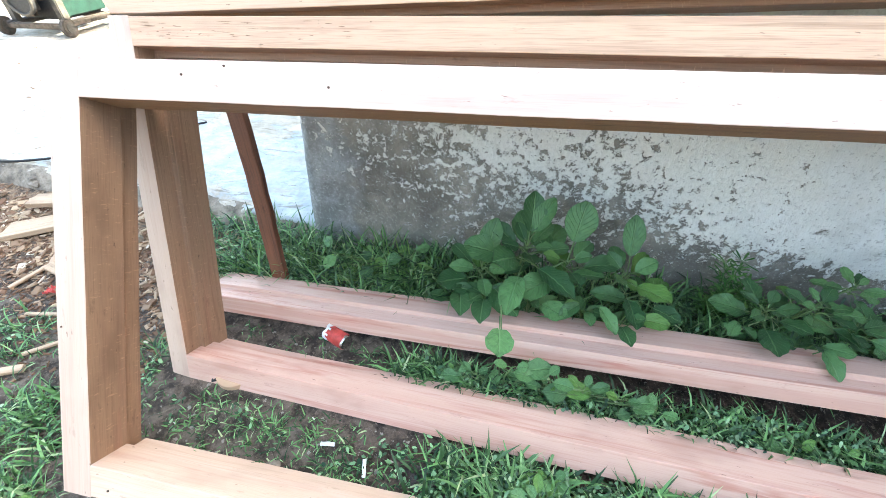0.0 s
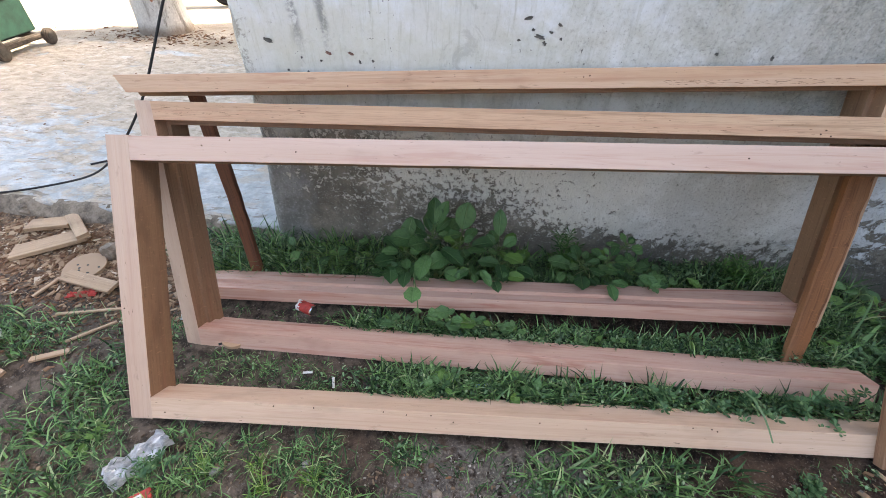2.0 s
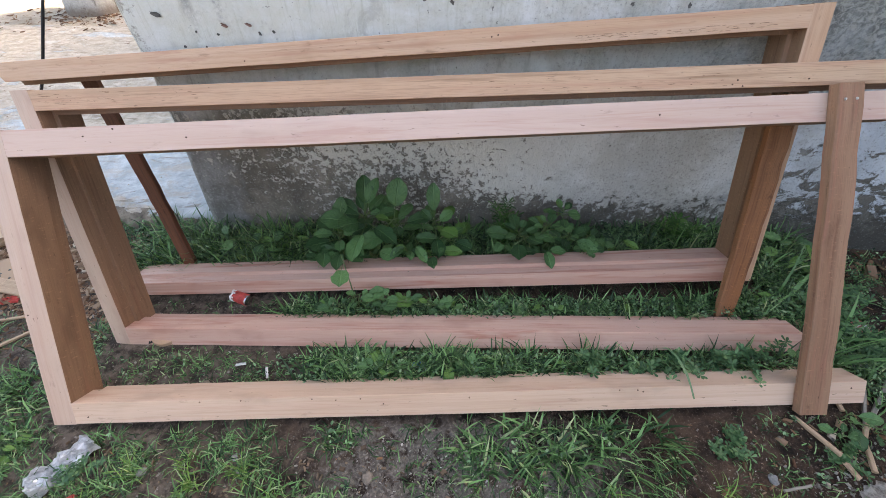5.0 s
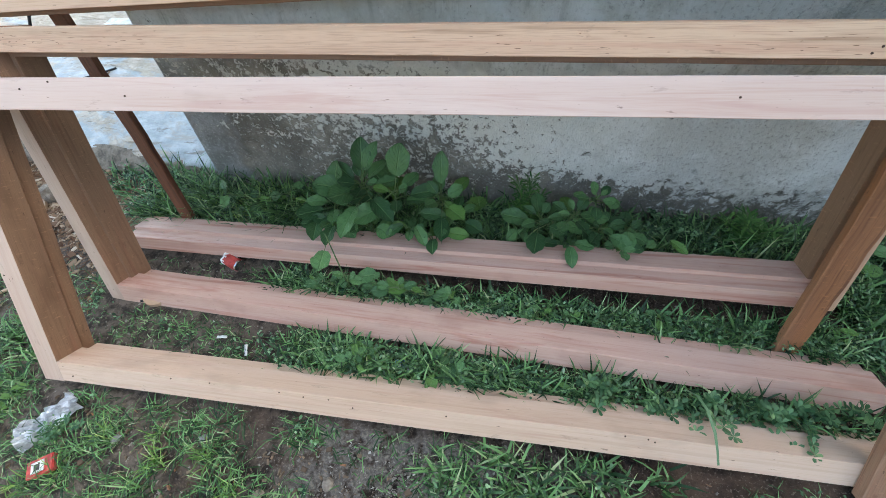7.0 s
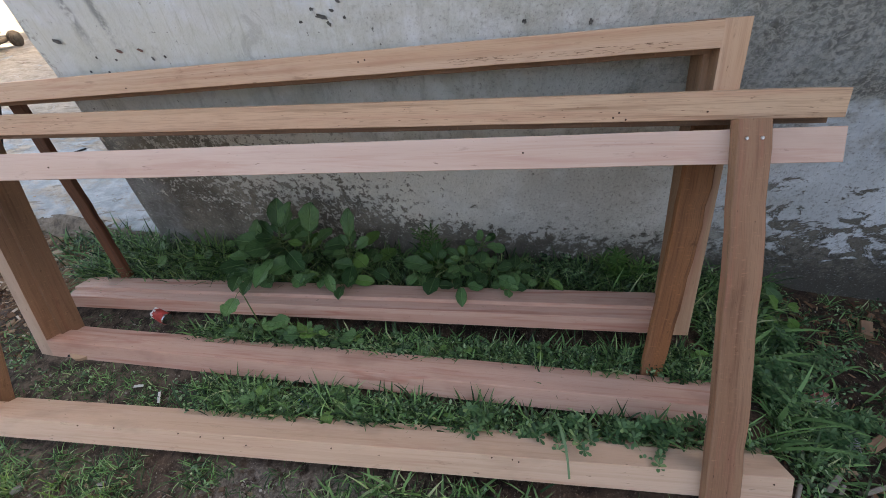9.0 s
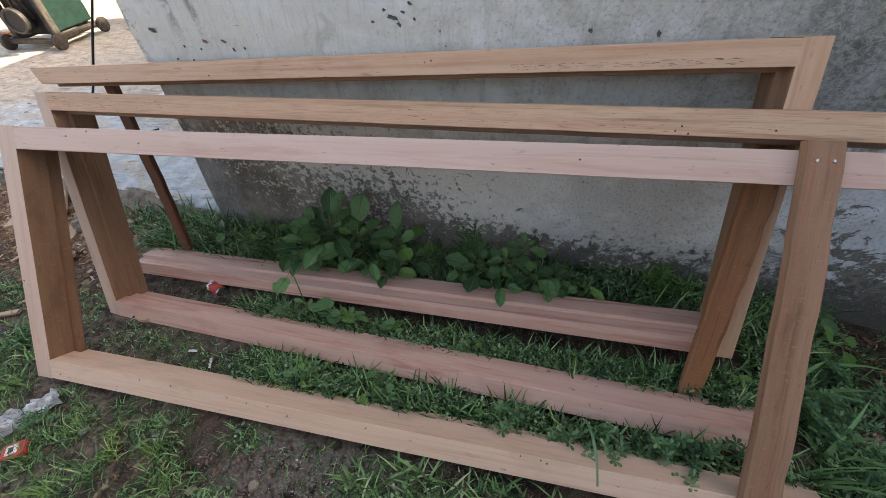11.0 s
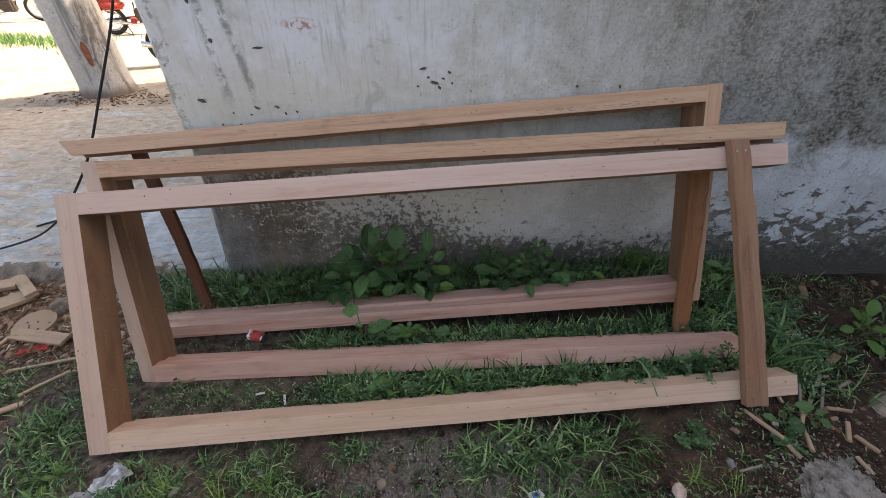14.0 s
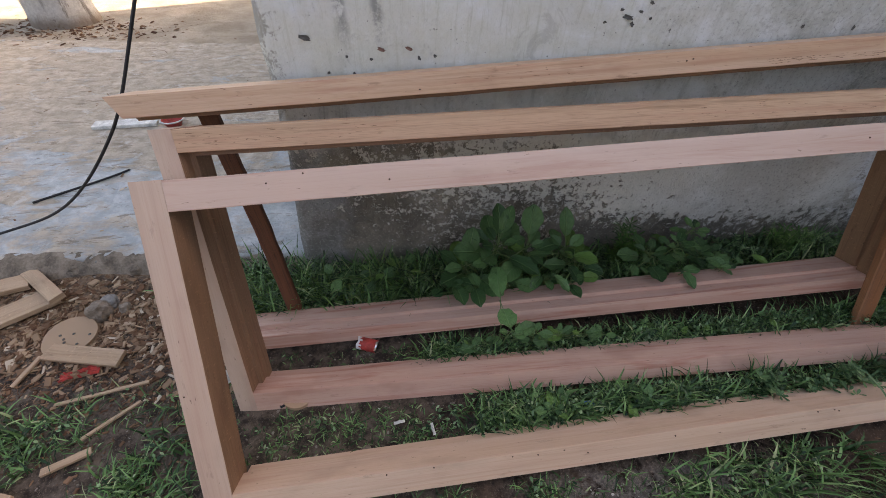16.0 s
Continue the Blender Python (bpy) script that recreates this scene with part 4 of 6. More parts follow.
def tube(bm, pts, r0, r1, sides=6):
    rings = []
    for i, p in enumerate(pts):
        p = Vector(p)
        d = (Vector(pts[min(i + 1, len(pts) - 1)]) - Vector(pts[max(i - 1, 0)])).normalized()
        s = d.cross(Vector((0.31, 0.12, 0.94))).normalized()
        t = d.cross(s)
        r = r0 + (r1 - r0) * i / (len(pts) - 1)
        rings.append([bm.verts.new(p + (s * math.cos(6.2832 * k / sides) + t * math.sin(6.2832 * k / sides)) * r) for k in range(sides)])
    for a, b in zip(rings, rings[1:]):
        for k in range(sides):
            bm.faces.new((a[k], a[(k + 1) % sides], b[(k + 1) % sides], b[k]))
    bm.faces.new(rings[0][::-1])
    bm.faces.new(rings[-1])


def leafy(name, x, y, label, stems, meshes, per, reach, rise, seed, size=(0.7, 1.1), front=1.7, stem_r=0.004):
    """A broad-leaved weed: stems that carry leaves on stalks, opened towards the light in front of the wall."""
    rnd = random.Random(seed)
    ob = thing(name, (x, y, ground_z(x, y) - 0.01), label, "plant")
    bm = bmesh.new()
    for k, (sx, sy, h) in enumerate(stems):
        top = Vector((sx, sy, h))
        pts = [Vector((0, 0, 0)), Vector((sx * 0.5, sy * 0.5, h * 0.55)), top]
        tube(bm, pts, stem_r, stem_r * 0.5)
        count = per if isinstance(per, int) else per[k]
        for i in range(count):
            f = 0.18 + 0.82 * (i + 0.5) / count
            root = pts[0].lerp(pts[1], f * 2) if f < 0.5 else pts[1].lerp(pts[2], f * 2 - 1)
            turn = -math.pi / 2 + front * math.pi * (((i * 0.618 + k * 0.37) % 1) - 0.5) + rnd.uniform(-0.25, 0.25)
            far = reach * (1.1 - 0.55 * f) * rnd.uniform(0.75, 1.2)
            el = rnd.uniform(-0.1, 0.35) + 0.45 * f
            d = Vector((math.cos(turn) * math.cos(el), math.sin(turn) * math.cos(el), math.sin(el)))
            seat = root + d * far
            if y + seat.y > -0.035:
                seat.y = -0.035 - y
            if seat.z < 0.02:
                seat.z = 0.02 + 0.01 * rnd.random()
            tube(bm, [root, root.lerp(seat, 0.5) + Vector((0, 0, 0.008)), seat], stem_r * 0.45, stem_r * 0.3, 4)
            s = rnd.uniform(*size) * (1.05 - 0.12 * f)
            up = Vector((0.35 * math.cos(turn) + rnd.uniform(-0.28, 0.28), (-0.35 - 0.5 * f if front < 1.9 else 0.0) + 0.3 * math.sin(turn) + rnd.uniform(-0.28, 0.28), 1.0)).normalized()
            along = Vector((math.cos(turn + rnd.uniform(-0.5, 0.5)), math.sin(turn + rnd.uniform(-0.5, 0.5)), 0.25))
            along = (along - up * along.dot(up)).normalized()
            m = Matrix.Translation(seat) @ Matrix((along, up.cross(along), up)).transposed().to_4x4() @ Matrix.Diagonal((s * rnd.uniform(0.9, 1.25), s * rnd.uniform(0.8, 1.05), s, 1))
            part("leaf", rnd.choice(meshes), ob, "", m)
    part("stem", from_bm("stem", bm, M_STEM, True), ob)
    return ob


MIDL = [leaf_mesh("leaf", 0.085, 0.046, 0.22, 0.2, M_LEAF), leaf_mesh("leaf", 0.075, 0.044, 0.3, 0.1, M_LEAF)]
SMALL = [leaf_mesh("leaf", 0.046, 0.034, 0.2, 0.15, M_LEAF), leaf_mesh("leaf", 0.040, 0.026, 0.3, 0.2, M_LEAFY)]
FRESH = [leaf_mesh("leaf", 0.10, 0.05, 0.25, 0.2, M_LEAFY), leaf_mesh("leaf", 0.08, 0.05, 0.2, 0.3, M_LEAFY)]

def blunt_leaf(name, length, width, cup, bend, material):
    """A blunt, obovate leaf along X on a short stalk: folded at the midrib, arched, its margin wavy."""
    rows, cols = 9, 6
    vs, fs, uv = [], [], []
    for i in range(rows + 1):
        f = i / rows
        w = width / 2 * max(0.035, math.sin(math.pi * min(1, 0.015 + 0.97 * f ** 1.12)) ** 0.58)
        for j in range(cols + 1):
            g = j / cols * 2 - 1
            wav = 0.07 * width * math.sin(f * 15 + 2.0 * j) * abs(g) ** 2
            puck = 0.028 * width * math.sin(f * 30 - 5 * abs(g)) * (1 - abs(g))
            vs.append((length * f, g * w, cup * abs(g) ** 1.4 * w - bend * length * f * f + wav + puck))
    n = cols + 1
    for i in range(rows):
        for j in range(cols):
            fs.append((i * n + j, (i + 1) * n + j, (i + 1) * n + j + 1, i * n + j + 1))
            uv += [(i / rows, j / cols), ((i + 1) / rows, j / cols), ((i + 1) / rows, (j + 1) / cols), (i / rows, (j + 1) / cols)]
    return mesh_of(name, vs, fs, material, True, uv)


WIDE = [blunt_leaf("leaf", 0.100, 0.066, 0.24, 0.16, M_LEAF), blunt_leaf("leaf", 0.100, 0.060, 0.34, 0.26, M_LEAF), blunt_leaf("leaf", 0.100, 0.072, 0.18, 0.10, M_LEAF)]
LIGHT = [blunt_leaf("leaf", 0.100, 0.058, 0.24, 0.2, M_LEAFY), blunt_leaf("leaf", 0.100, 0.064, 0.3, 0.12, M_LEAFY)]
ROUND = [blunt_leaf("leaf", 0.100, 0.080, 0.16, 0.14, M_LEAF), blunt_leaf("leaf", 0.100, 0.074, 0.26, 0.2, M_LEAF)]


def rosette(name, x, y, label, heads, seed, meshes, light=0.0, stem_r=0.0035):
    """A broad-leaved weed whose stems end in open rosettes; heads: place from the root, leaf length, leaves, upright leaves."""
    rnd = random.Random(seed)
    ob = thing(name, (x, y, ground_z(x, y) - 0.01), label, "plant")
    bm = bmesh.new()
    for k, (hx, hy, hz, size, count, tall) in enumerate(heads):
        top = Vector((hx, hy, hz))
        mid = Vector((hx * 0.4, hy * 0.4, hz * 0.55))
        tube(bm, [Vector((0.01 * k, 0, 0)), mid, top], stem_r, stem_r * 0.6)
        rows = [(-math.pi / 2 + 6.283 * (i * 0.382 + 0.13 * k) + rnd.uniform(-0.2, 0.2), i / count) for i in range(count)]
        rows += [(math.pi / 2 + rnd.uniform(-0.7, 0.7), -1) for _ in range(tall)]
        for turn, f in rows:
            if f < 0:
                el, ln, far, drop = rnd.uniform(0.9, 1.25), size * rnd.uniform(0.85, 1.1), rnd.uniform(0.3, 0.6) * size, 0
            else:
                el, ln, far, drop = 0.02 + 0.75 * f + rnd.uniform(-0.15, 0.2), size * (1.12 - 0.72 * f) * rnd.uniform(0.85, 1.12), size * (0.62 - 0.45 * f), 0.55 * size * (1 - f)
            root = top - Vector((0, 0, min(drop, hz * 0.7)))
            d = Vector((math.cos(turn) * math.cos(el), math.sin(turn) * math.cos(el), math.sin(el)))
            seat = root + d * far
            room = -0.022 - y
            if seat.y + d.y * ln > room:
                seat.y -= min(seat.y + d.y * ln - room, 0.07)
                if seat.y + d.y * ln > room:
                    d = Vector((d.x, max(-0.3, (room - seat.y) / ln), max(0.5, d.z))).normalized()
            low = 0.018
            for g in (0.0, 0.5, 1.0):
                q = seat + d * ln * g
                if not jamb_free(x + q.x, y + q.y, 0.015) and y + q.y < -0.05:
                    low = max(low, 0.115 + 0.02 * rnd.random() - d.z * ln * g + 0.25 * ln * g * g)
            if low > 0.02 and y < -0.2 and hz < 0.12:
                continue
            seat.z = max(seat.z, low + 0.006 * rnd.random())
            tube(bm, [root, root.lerp(seat, 0.55) + Vector((0, 0, 0.004)), seat], stem_r * 0.5, stem_r * 0.35, 5)
            up = Vector((rnd.uniform(-0.22, 0.22), -0.35 + rnd.uniform(-0.22, 0.22), 1.0))
            up = (up - d * up.dot(d)).normalized()
            sc = ln / 0.1
            m = Matrix.Translation(seat) @ Matrix((d, up.cross(d), up)).transposed().to_4x4() @ Matrix.Diagonal((sc * rnd.uniform(0.92, 1.1), sc * rnd.uniform(0.85, 1.1), sc, 1))
            part("leaf", rnd.choice(LIGHT if rnd.random() < light else meshes), ob, "", m)
    part("stem", from_bm("stem", bm, M_STEM, True), ob)
    return ob


rosette("broadleaf_weed", 0.65, -0.11, "large green broad-leaved weed in open rosettes against the wall", [(0.02, -0.03, 0.23, 0.100, 13, 2), (-0.08, -0.05, 0.16, 0.088, 10, 1), (-0.06, -0.10, 0.09, 0.070, 11, 0), (0.05, -0.10, 0.10, 0.062, 10, 0), (0.12, -0.03, 0.21, 0.092, 8, 1), (-0.13, -0.08, 0.07, 0.070, 7, 0)], 1, WIDE, 0.04, 0.0045)
rosette("broadleaf_weed", 0.86, -0.11, "broad-leaved green weed with some yellowish leaves beside a larger one", [(0.05, -0.02, 0.19, 0.080, 9, 1), (-0.03, -0.09, 0.09, 0.056, 13, 0), (0.04, -0.11, 0.07, 0.062, 8, 0), (0.10, -0.03, 0.14, 0.066, 8, 0)], 2, WIDE, 0.25)
rosette("broadleaf_weed", 1.27, -0.11, "medium green leafy weed at the wall foot", [(-0.06, -0.04, 0.16, 0.070, 10, 0), (0.03, -0.04, 0.19, 0.064, 10, 0), (0.08, -0.01, 0.235, 0.046, 10, 0), (0.11, -0.05, 0.16, 0.062, 10, 0), (-0.11, -0.06, 0.07, 0.050, 9, 0), (0.02, -0.09, 0.08, 0.060, 9, 0)], 3, WIDE, 0.05)
rosette("broadleaf_weed", 1.46, -0.11, "low green leafy weed behind the timber", [(0.0, -0.02, 0.12, 0.050, 9, 0), (0.08, -0.06, 0.06, 0.042, 9, 0), (-0.03, -0.10, 0.06, 0.038, 10, 0)], 4, ROUND, 0.1)
rosette("creeping_vine", 0.66, -0.385, "creeping green vine with rounded leaves lying between timbers", [(-0.025, 0.03, 0.25, 0.060, 1, 0), (0.02, -0.01, 0.115, 0.058, 9, 0), (0.09, -0.01, 0.105, 0.054, 9, 0), (0.17, -0.015, 0.095, 0.052, 9, 0), (0.25, -0.01, 0.085, 0.056, 8, 0), (0.32, -0.01, 0.075, 0.044, 6, 0), (-0.06, -0.01, 0.06, 0.042, 6, 0)], 6, ROUND, 0.12, 0.0025)
rs = random.Random(77)
for i in range(26):
    row = i % 2
    x = 0.55 + 1.4 * rs.random()
    y = (-0.375 if row else -0.60) + rs.uniform(-0.035, 0.035)
    rosette("broadleaf_weed", x, y, "small round-leaved weed in the grass between timbers", [(rs.uniform(-0.02, 0.02), rs.uniform(-0.01, 0.01), rs.uniform(0.035, 0.07), rs.uniform(0.022, 0.040), rs.randint(5, 9), 0)], 200 + i, ROUND, 0.3, 0.0015)
leafy("broadleaf_weed", 0.36, -0.09, "low leafy weed among grass at the wall foot", [(0.0, 0.0, 0.09), (-0.12, -0.02, 0.07), (-0.24, -0.02, 0.07)], SMALL, (9, 8, 8), 0.045, 0.1, 5, (0.8, 1.4))
rosette("broadleaf_weed", 2.60, -0.37, "young light green weed with long leaves on bare soil", [(0.0, 0.0, 0.07, 0.075, 6, 1), (0.03, -0.02, 0.04, 0.05, 4, 0)], 7, LIGHT, 1.0)
leafy("broadleaf_weed", 2.16, -0.16, "yellow-green leafy weed beside the wall", [(0.0, 0.0, 0.13), (0.10, -0.03, 0.09)], FRESH + MIDL, (8, 7), 0.06, 0.1, 8, (0.5, 0.9))
rosette("broadleaf_weed", 1.99, -0.74, "small dark green weed by the end of the front frame", [(0.0, 0.0, 0.05, 0.045, 7, 0), (0.06, -0.03, 0.03, 0.035, 6, 0), (-0.04, -0.05, 0.03, 0.030, 6, 0)], 9, ROUND, 0.0, 0.002)
leafy("broadleaf_weed", 0.98, -0.60, "pale round-leaved weed between two timbers", [(0.0, 0.0, 0.05)], SMALL, (7,), 0.03, 0.05, 12, (0.9, 1.5), 2.0)
leafy("broadleaf_weed", -0.20, -0.86, "small light weed on trodden soil", [(0.0, 0.0, 0.04)], SMALL, (8,), 0.03, 0.05, 13, (0.6, 0.9), 2.0)


def whorled(x, y, label, stems, seed, ln=0.016, wd=0.006, whorls=5, material=None, leaves=6):
    """A low weed whose thin stems carry star-like whorls of narrow leaves."""
    rnd = random.Random(seed)
    ob = thing("whorled_weed", (x, y, ground_z(x, y) - 0.005), label, "plant")
    vs, fs = [], []
    for sx, sy, h in stems:
        bm = bmesh.new()
        pts = [Vector((0, 0, 0)), Vector((sx * 0.45, sy * 0.45, h * 0.6)), Vector((sx, sy, h))]
        tube(bm, pts, 0.0016, 0.0008, 4)
        part("stem", from_bm("stem", bm, M_STEM), ob)
        for k in range(whorls):
            f = 0.25 + 0.75 * (k + 1) / whorls
            c = pts[0].lerp(pts[1], f * 2) if f < 0.5 else pts[1].lerp(pts[2], f * 2 - 1)
            r0 = rnd.uniform(0, 6)
            for j in range(leaves):
                a, el = r0 + 6.283 * j / leaves, rnd.uniform(-0.1, 0.6)
                d = Vector((math.cos(a) * math.cos(el), math.sin(a) * math.cos(el), math.sin(el)))
                s = Vector((-math.sin(a), math.cos(a), 0)) * wd / 2
                n = len(vs)
                L = ln * rnd.uniform(0.7, 1.25)
                vs += [tuple(c), tuple(c + d * L * 0.45 - s * 0.8), tuple(c + d * L * 0.8 - s), tuple(c + d * L), tuple(c + d * L * 0.8 + s), tuple(c + d * L * 0.45 + s * 0.8)]
                fs.append((n, n + 1, n + 2, n + 3, n + 4, n + 5))
    tagged(part("leaves", mesh_of("leaves", vs, fs, material or M_COVER), ob), kind="stuff")
    return ob


def fan(rnd, n, r, h, flat=0.6):
    out = []
    for i in range(n):
        a = rnd.uniform(0, 6.283)
        q = r * rnd.uniform(0.2, 1)
        out.append((q * math.cos(a), q * flat * math.sin(a), h * rnd.uniform(0.4, 1)))
    return out


rw = random.Random(31)
for x, y, r, h, n in ((1.50, -0.575, 0.10, 0.12, 12), (1.60, -0.572, 0.10, 0.14, 14), (1.72, -0.57, 0.10, 0.14, 14), (1.66, -0.565, 0.10, 0.10, 12), (1.83, -0.57, 0.08, 0.13, 12), (1.40, -0.575, 0.08, 0.08, 9)):
    whorled(x, y, "low weed with small star-like leaf whorls spilling over timber", [(a, -0.01 - 0.10 * rw.random(), c) for a, b, c in fan(rw, max(3, n // 3), r, h)], int(x * 100), 0.018, 0.0078, 4, M_STAR, 6)
for x, y, r, h, n in ((2.12, -0.42, 0.14, 0.11, 20), (2.25, -0.32, 0.14, 0.10, 20), (2.30, -0.48, 0.12, 0.07, 16), (1.62, -0.07, 0.12, 0.10, 16), (1.07, -0.08, 0.10, 0.08, 12), (2.2, -0.55, 0.12, 0.06, 14)):
    whorled(x, y, "bushy low weed with fine green leaf whorls", fan(rw, n, r, h), int(x * 100 + 7), 0.017, 0.007, 5, M_STAR if x > 2 else None)
# yellow-green grass; at the wall foot it stands in for floor bounce light
M_LIT_YOUNG = blade_material("lit_and_young_grass", (0.05, 0.13, 0.02), (0.30, 0.46, 0.13), (0.42, 0.50, 0.20), 0.4)
M_FERN = blade_material("feathery_green", (0.03, 0.10, 0.022), (0.11, 0.25, 0.06), (0.14, 0.28, 0.08))
whorled(1.80, -0.08, "feathery bright green weed standing at the wall foot", fan(rw, 7, 0.08, 0.17), 77, 0.034, 0.006, 6, M_FERN, 6)
whorled(1.17, -0.07, "feathery bright green weed beside broad leaves", fan(rw, 7, 0.06, 0.2), 78, 0.035, 0.005, 7, M_FERN, 7)


def arching(x, y, label, blades, seed, length, width, spread_to=None, material=None):
    """A tuft of long arching coarse grass blades."""
    rnd = random.Random(seed)
    vs, fs = [], []
    for i in range(blades):
        turn = rnd.uniform(0, 6.283) if spread_to is None else spread_to + rnd.uniform(-0.9, 0.9)
        blade(vs, fs, (rnd.gauss(0, 0.012), rnd.gauss(0, 0.012), 0), turn, length * rnd.uniform(0.55, 1.15), width * rnd.uniform(0.6, 1.2), rnd.uniform(0.15, 0.7), rnd.uniform(0.7, 1.6), 4)
    ob = new("grass_tuft", mesh_of("grass_tuft", vs, fs, material or M_GRASS))
    ob.matrix_basis = pose(x, y, ground_z(x, y) - 0.006)
    return tagged(ob, label, "grass", "coarse grass tufts")


for i, (x, y, b, ln, wd, to) in enumerate(((2.12, -0.50, 4, 0.20, 0.013, 0.2), (2.07, -0.36, 4, 0.22, 0.013, 0.1), (2.14, -0.24, 4, 0.18, 0.011, 0.0), (2.06, -0.58, 5, 0.18, 0.008, -0.4), (1.35, -0.83, 11, 0.16, 0.005, -1.4),
                                           (1.47, -0.83, 10, 0.15, 0.005, -1.0), (1.20, -0.83, 10, 0.14, 0.005, -1.7), (1.28, -0.86, 10, 0.14, 0.005, -1.3), (1.42, -0.88, 10, 0.14, 0.005, -1.2), (1.12, -0.82, 7, 0.10, 0.005, -1.8), (1.52, -0.80, 12, 0.13, 0.006, -0.8), (0.95, -0.58, 14, 0.12, 0.005, None), (1.15, -0.585, 16, 0.13, 0.006, None), (1.38, -0.60, 14, 0.12, 0.005, None), (0.70, -0.60, 14, 0.11, 0.005, None), (1.75, -0.38, 14, 0.13, 0.006, None), (1.20, -0.37, 12, 0.10, 0.005, None), (0.98, -0.38, 12, 0.09, 0.005, None), (1.45, -0.37, 12, 0.10, 0.005, None), (0.55, -0.10, 26, 0.18, 0.0078, -1.6), (0.46, -0.09, 30, 0.18, 0.0078, -1.6), (0.38, -0.12, 28, 0.16, 0.0078, -1.8), (0.31, -0.07, 26, 0.17, 0.0078, -1.4), (0.17, -0.09, 26, 0.15, 0.006, None), (0.02, -0.08, 24, 0.13, 0.006, None), (-0.12, -0.08, 22, 0.11, 0.005, None), (0.25, -0.14, 26, 0.14, 0.006, None),
                                           (0.08, -0.12, 22, 0.13, 0.006, None), (-0.06, -0.13, 20, 0.11, 0.005, None), (1.85, -0.20, 16, 0.17, 0.007, None), (1.55, -0.46, 12, 0.11, 0.006, None), (1.05, -0.62, 16, 0.13, 0.006, -0.3),
                                           (0.85, -0.62, 14, 0.12, 0.006, -0.2), (1.25, -0.62, 14, 0.14, 0.006, 0.2), (1.42, -0.93, 12, 0.09, 0.006, -1.2), (0.12, -0.93, 14, 0.08, 0.005, None), (0.33, -0.98, 16, 0.09, 0.005, None),
                                           (-0.33, -0.70, 14, 0.07, 0.005, None), (-0.52, -0.58, 14, 0.07, 0.005, None))):
    arching(x, y, "tuft of long arching green grass", b, 50 + i, ln, wd, to)


def fallen_blade():
    """One broad blade bent over the front jamb."""
    path = [(1.548, -0.575, 0.03), (1.550, -0.59, 0.10), (1.556, -0.61, 0.130), (1.566, -0.64, 0.139), (1.577, -0.68, 0.130), (1.582, -0.71, 0.117), (1.585, -0.735, 0.104)]
    vs, fs = [], []
    for i, (a, b, c) in enumerate(path):
        w = 0.0032 if i < 5 else 0.0024
        vs += [(a - w, b, c), (a + w, b + w * 0.4, c)]
    fs = [(2 * i, 2 * i + 1, 2 * i + 3, 2 * i + 2) for i in range(len(path) - 1)]
    ob = new("grass_tuft", mesh_of("grass_tuft", vs, fs, M_COVER, True))
    return tagged(ob, "single broad grass blade bent over the timber", "grass", "coarse grass tufts")


fallen_blade()
for x, y, r, h, n in ((1.67, -0.82, 0.05, 0.035, 9), (1.72, -0.80, 0.04, 0.03, 7), (1.95, -0.83, 0.05, 0.04, 8), (0.05, -0.90, 0.05, 0.035, 8)):
    whorled(x, y, "tiny low weed with whorled leaves on bare soil", fan(rw, n, r, h, 0.9), int(x * 100 + 9), 0.014, 0.007, 3, M_STAR, 5)
for i, (x, y) in enumerate(((1.64, -0.92), (1.74, -0.94), (1.36, -0.95), (0.30, -0.88), (0.55, -0.95))):
    arching(x, y, "small fine tuft of yellow-green grass on bare soil", 26, 90 + i, 0.06, 0.0035, None, M_LIT_YOUNG)
# wall foot tufts carry light bounced off the floor in their colour
ry = random.Random(77)
for i in range(16):
    arching(-0.16 + 0.045 * i + ry.uniform(-0.015, 0.015), ry.uniform(-0.19, -0.06), "tuft of grass coloured brighter for floor bounce light at the wall foot", 24, 120 + i, ry.uniform(0.10, 0.15), 0.0055, None, M_LIT_YOUNG)
for i, (x, y) in enumerate(((0.10, -0.99), (0.17, -0.90), (0.34, -0.93), (0.02, -1.04), (0.46, -0.90), (0.25, -1.05))):
    arching(x, y, "curly tuft of fresh grass on trodden soil", 34, 150 + i, 0.075, 0.0036, None, M_LIT_YOUNG)


# ---- crumbling edge of the cement floor ----
def broken_edge():
    """A low crumbling ridge of old mortar along the front of the cement floor."""
    xs = [-1.7 + 0.012 * i for i in range(140)]
    vs = []
    for x in xs:
        e = 0.052 - 0.02 * smooth01(-0.6, 0.0, x)
        wide = 0.060 + 0.022 * noise.noise(Vector((x * 5, 2, 8)))
        tall = 0.012 * (1 - smooth01(-0.25, -0.05, x)) + 0.014 * noise.noise(Vector((x * 7, 5, 1)))
        for j in range(9):
            f = j / 8
            g = ground_z(x, e - wide)
            arch = math.sin(math.pi * min(1, f * 0.62)) ** 0.6
            rough = 0.014 * noise.noise(Vector((x * 26, f * 4, 3))) + 0.009 * noise.noise(Vector((x * 60, f * 9, 6)))
            vs.append((x + 0.006 * noise.noise(Vector((x * 40, f * 7, 1))), e - wide + (wide + 0.02) * f, g - 0.012 + (tall - g + 0.002) * arch * (0.55 + 0.45 * f) + rough * math.sin(math.pi * f)))
    fs = [(i * 9 + j, (i + 1) * 9 + j, (i + 1) * 9 + j + 1, i * 9 + j + 1) for i in range(len(xs) - 1) for j in range(8)]
    return tagged(new("kerb", mesh_of("kerb", vs, fs, M_EARTH, True)), "crumbling brown-grey mortar edge of the cement floor", "kerb", kind="structure")


broken_edge()


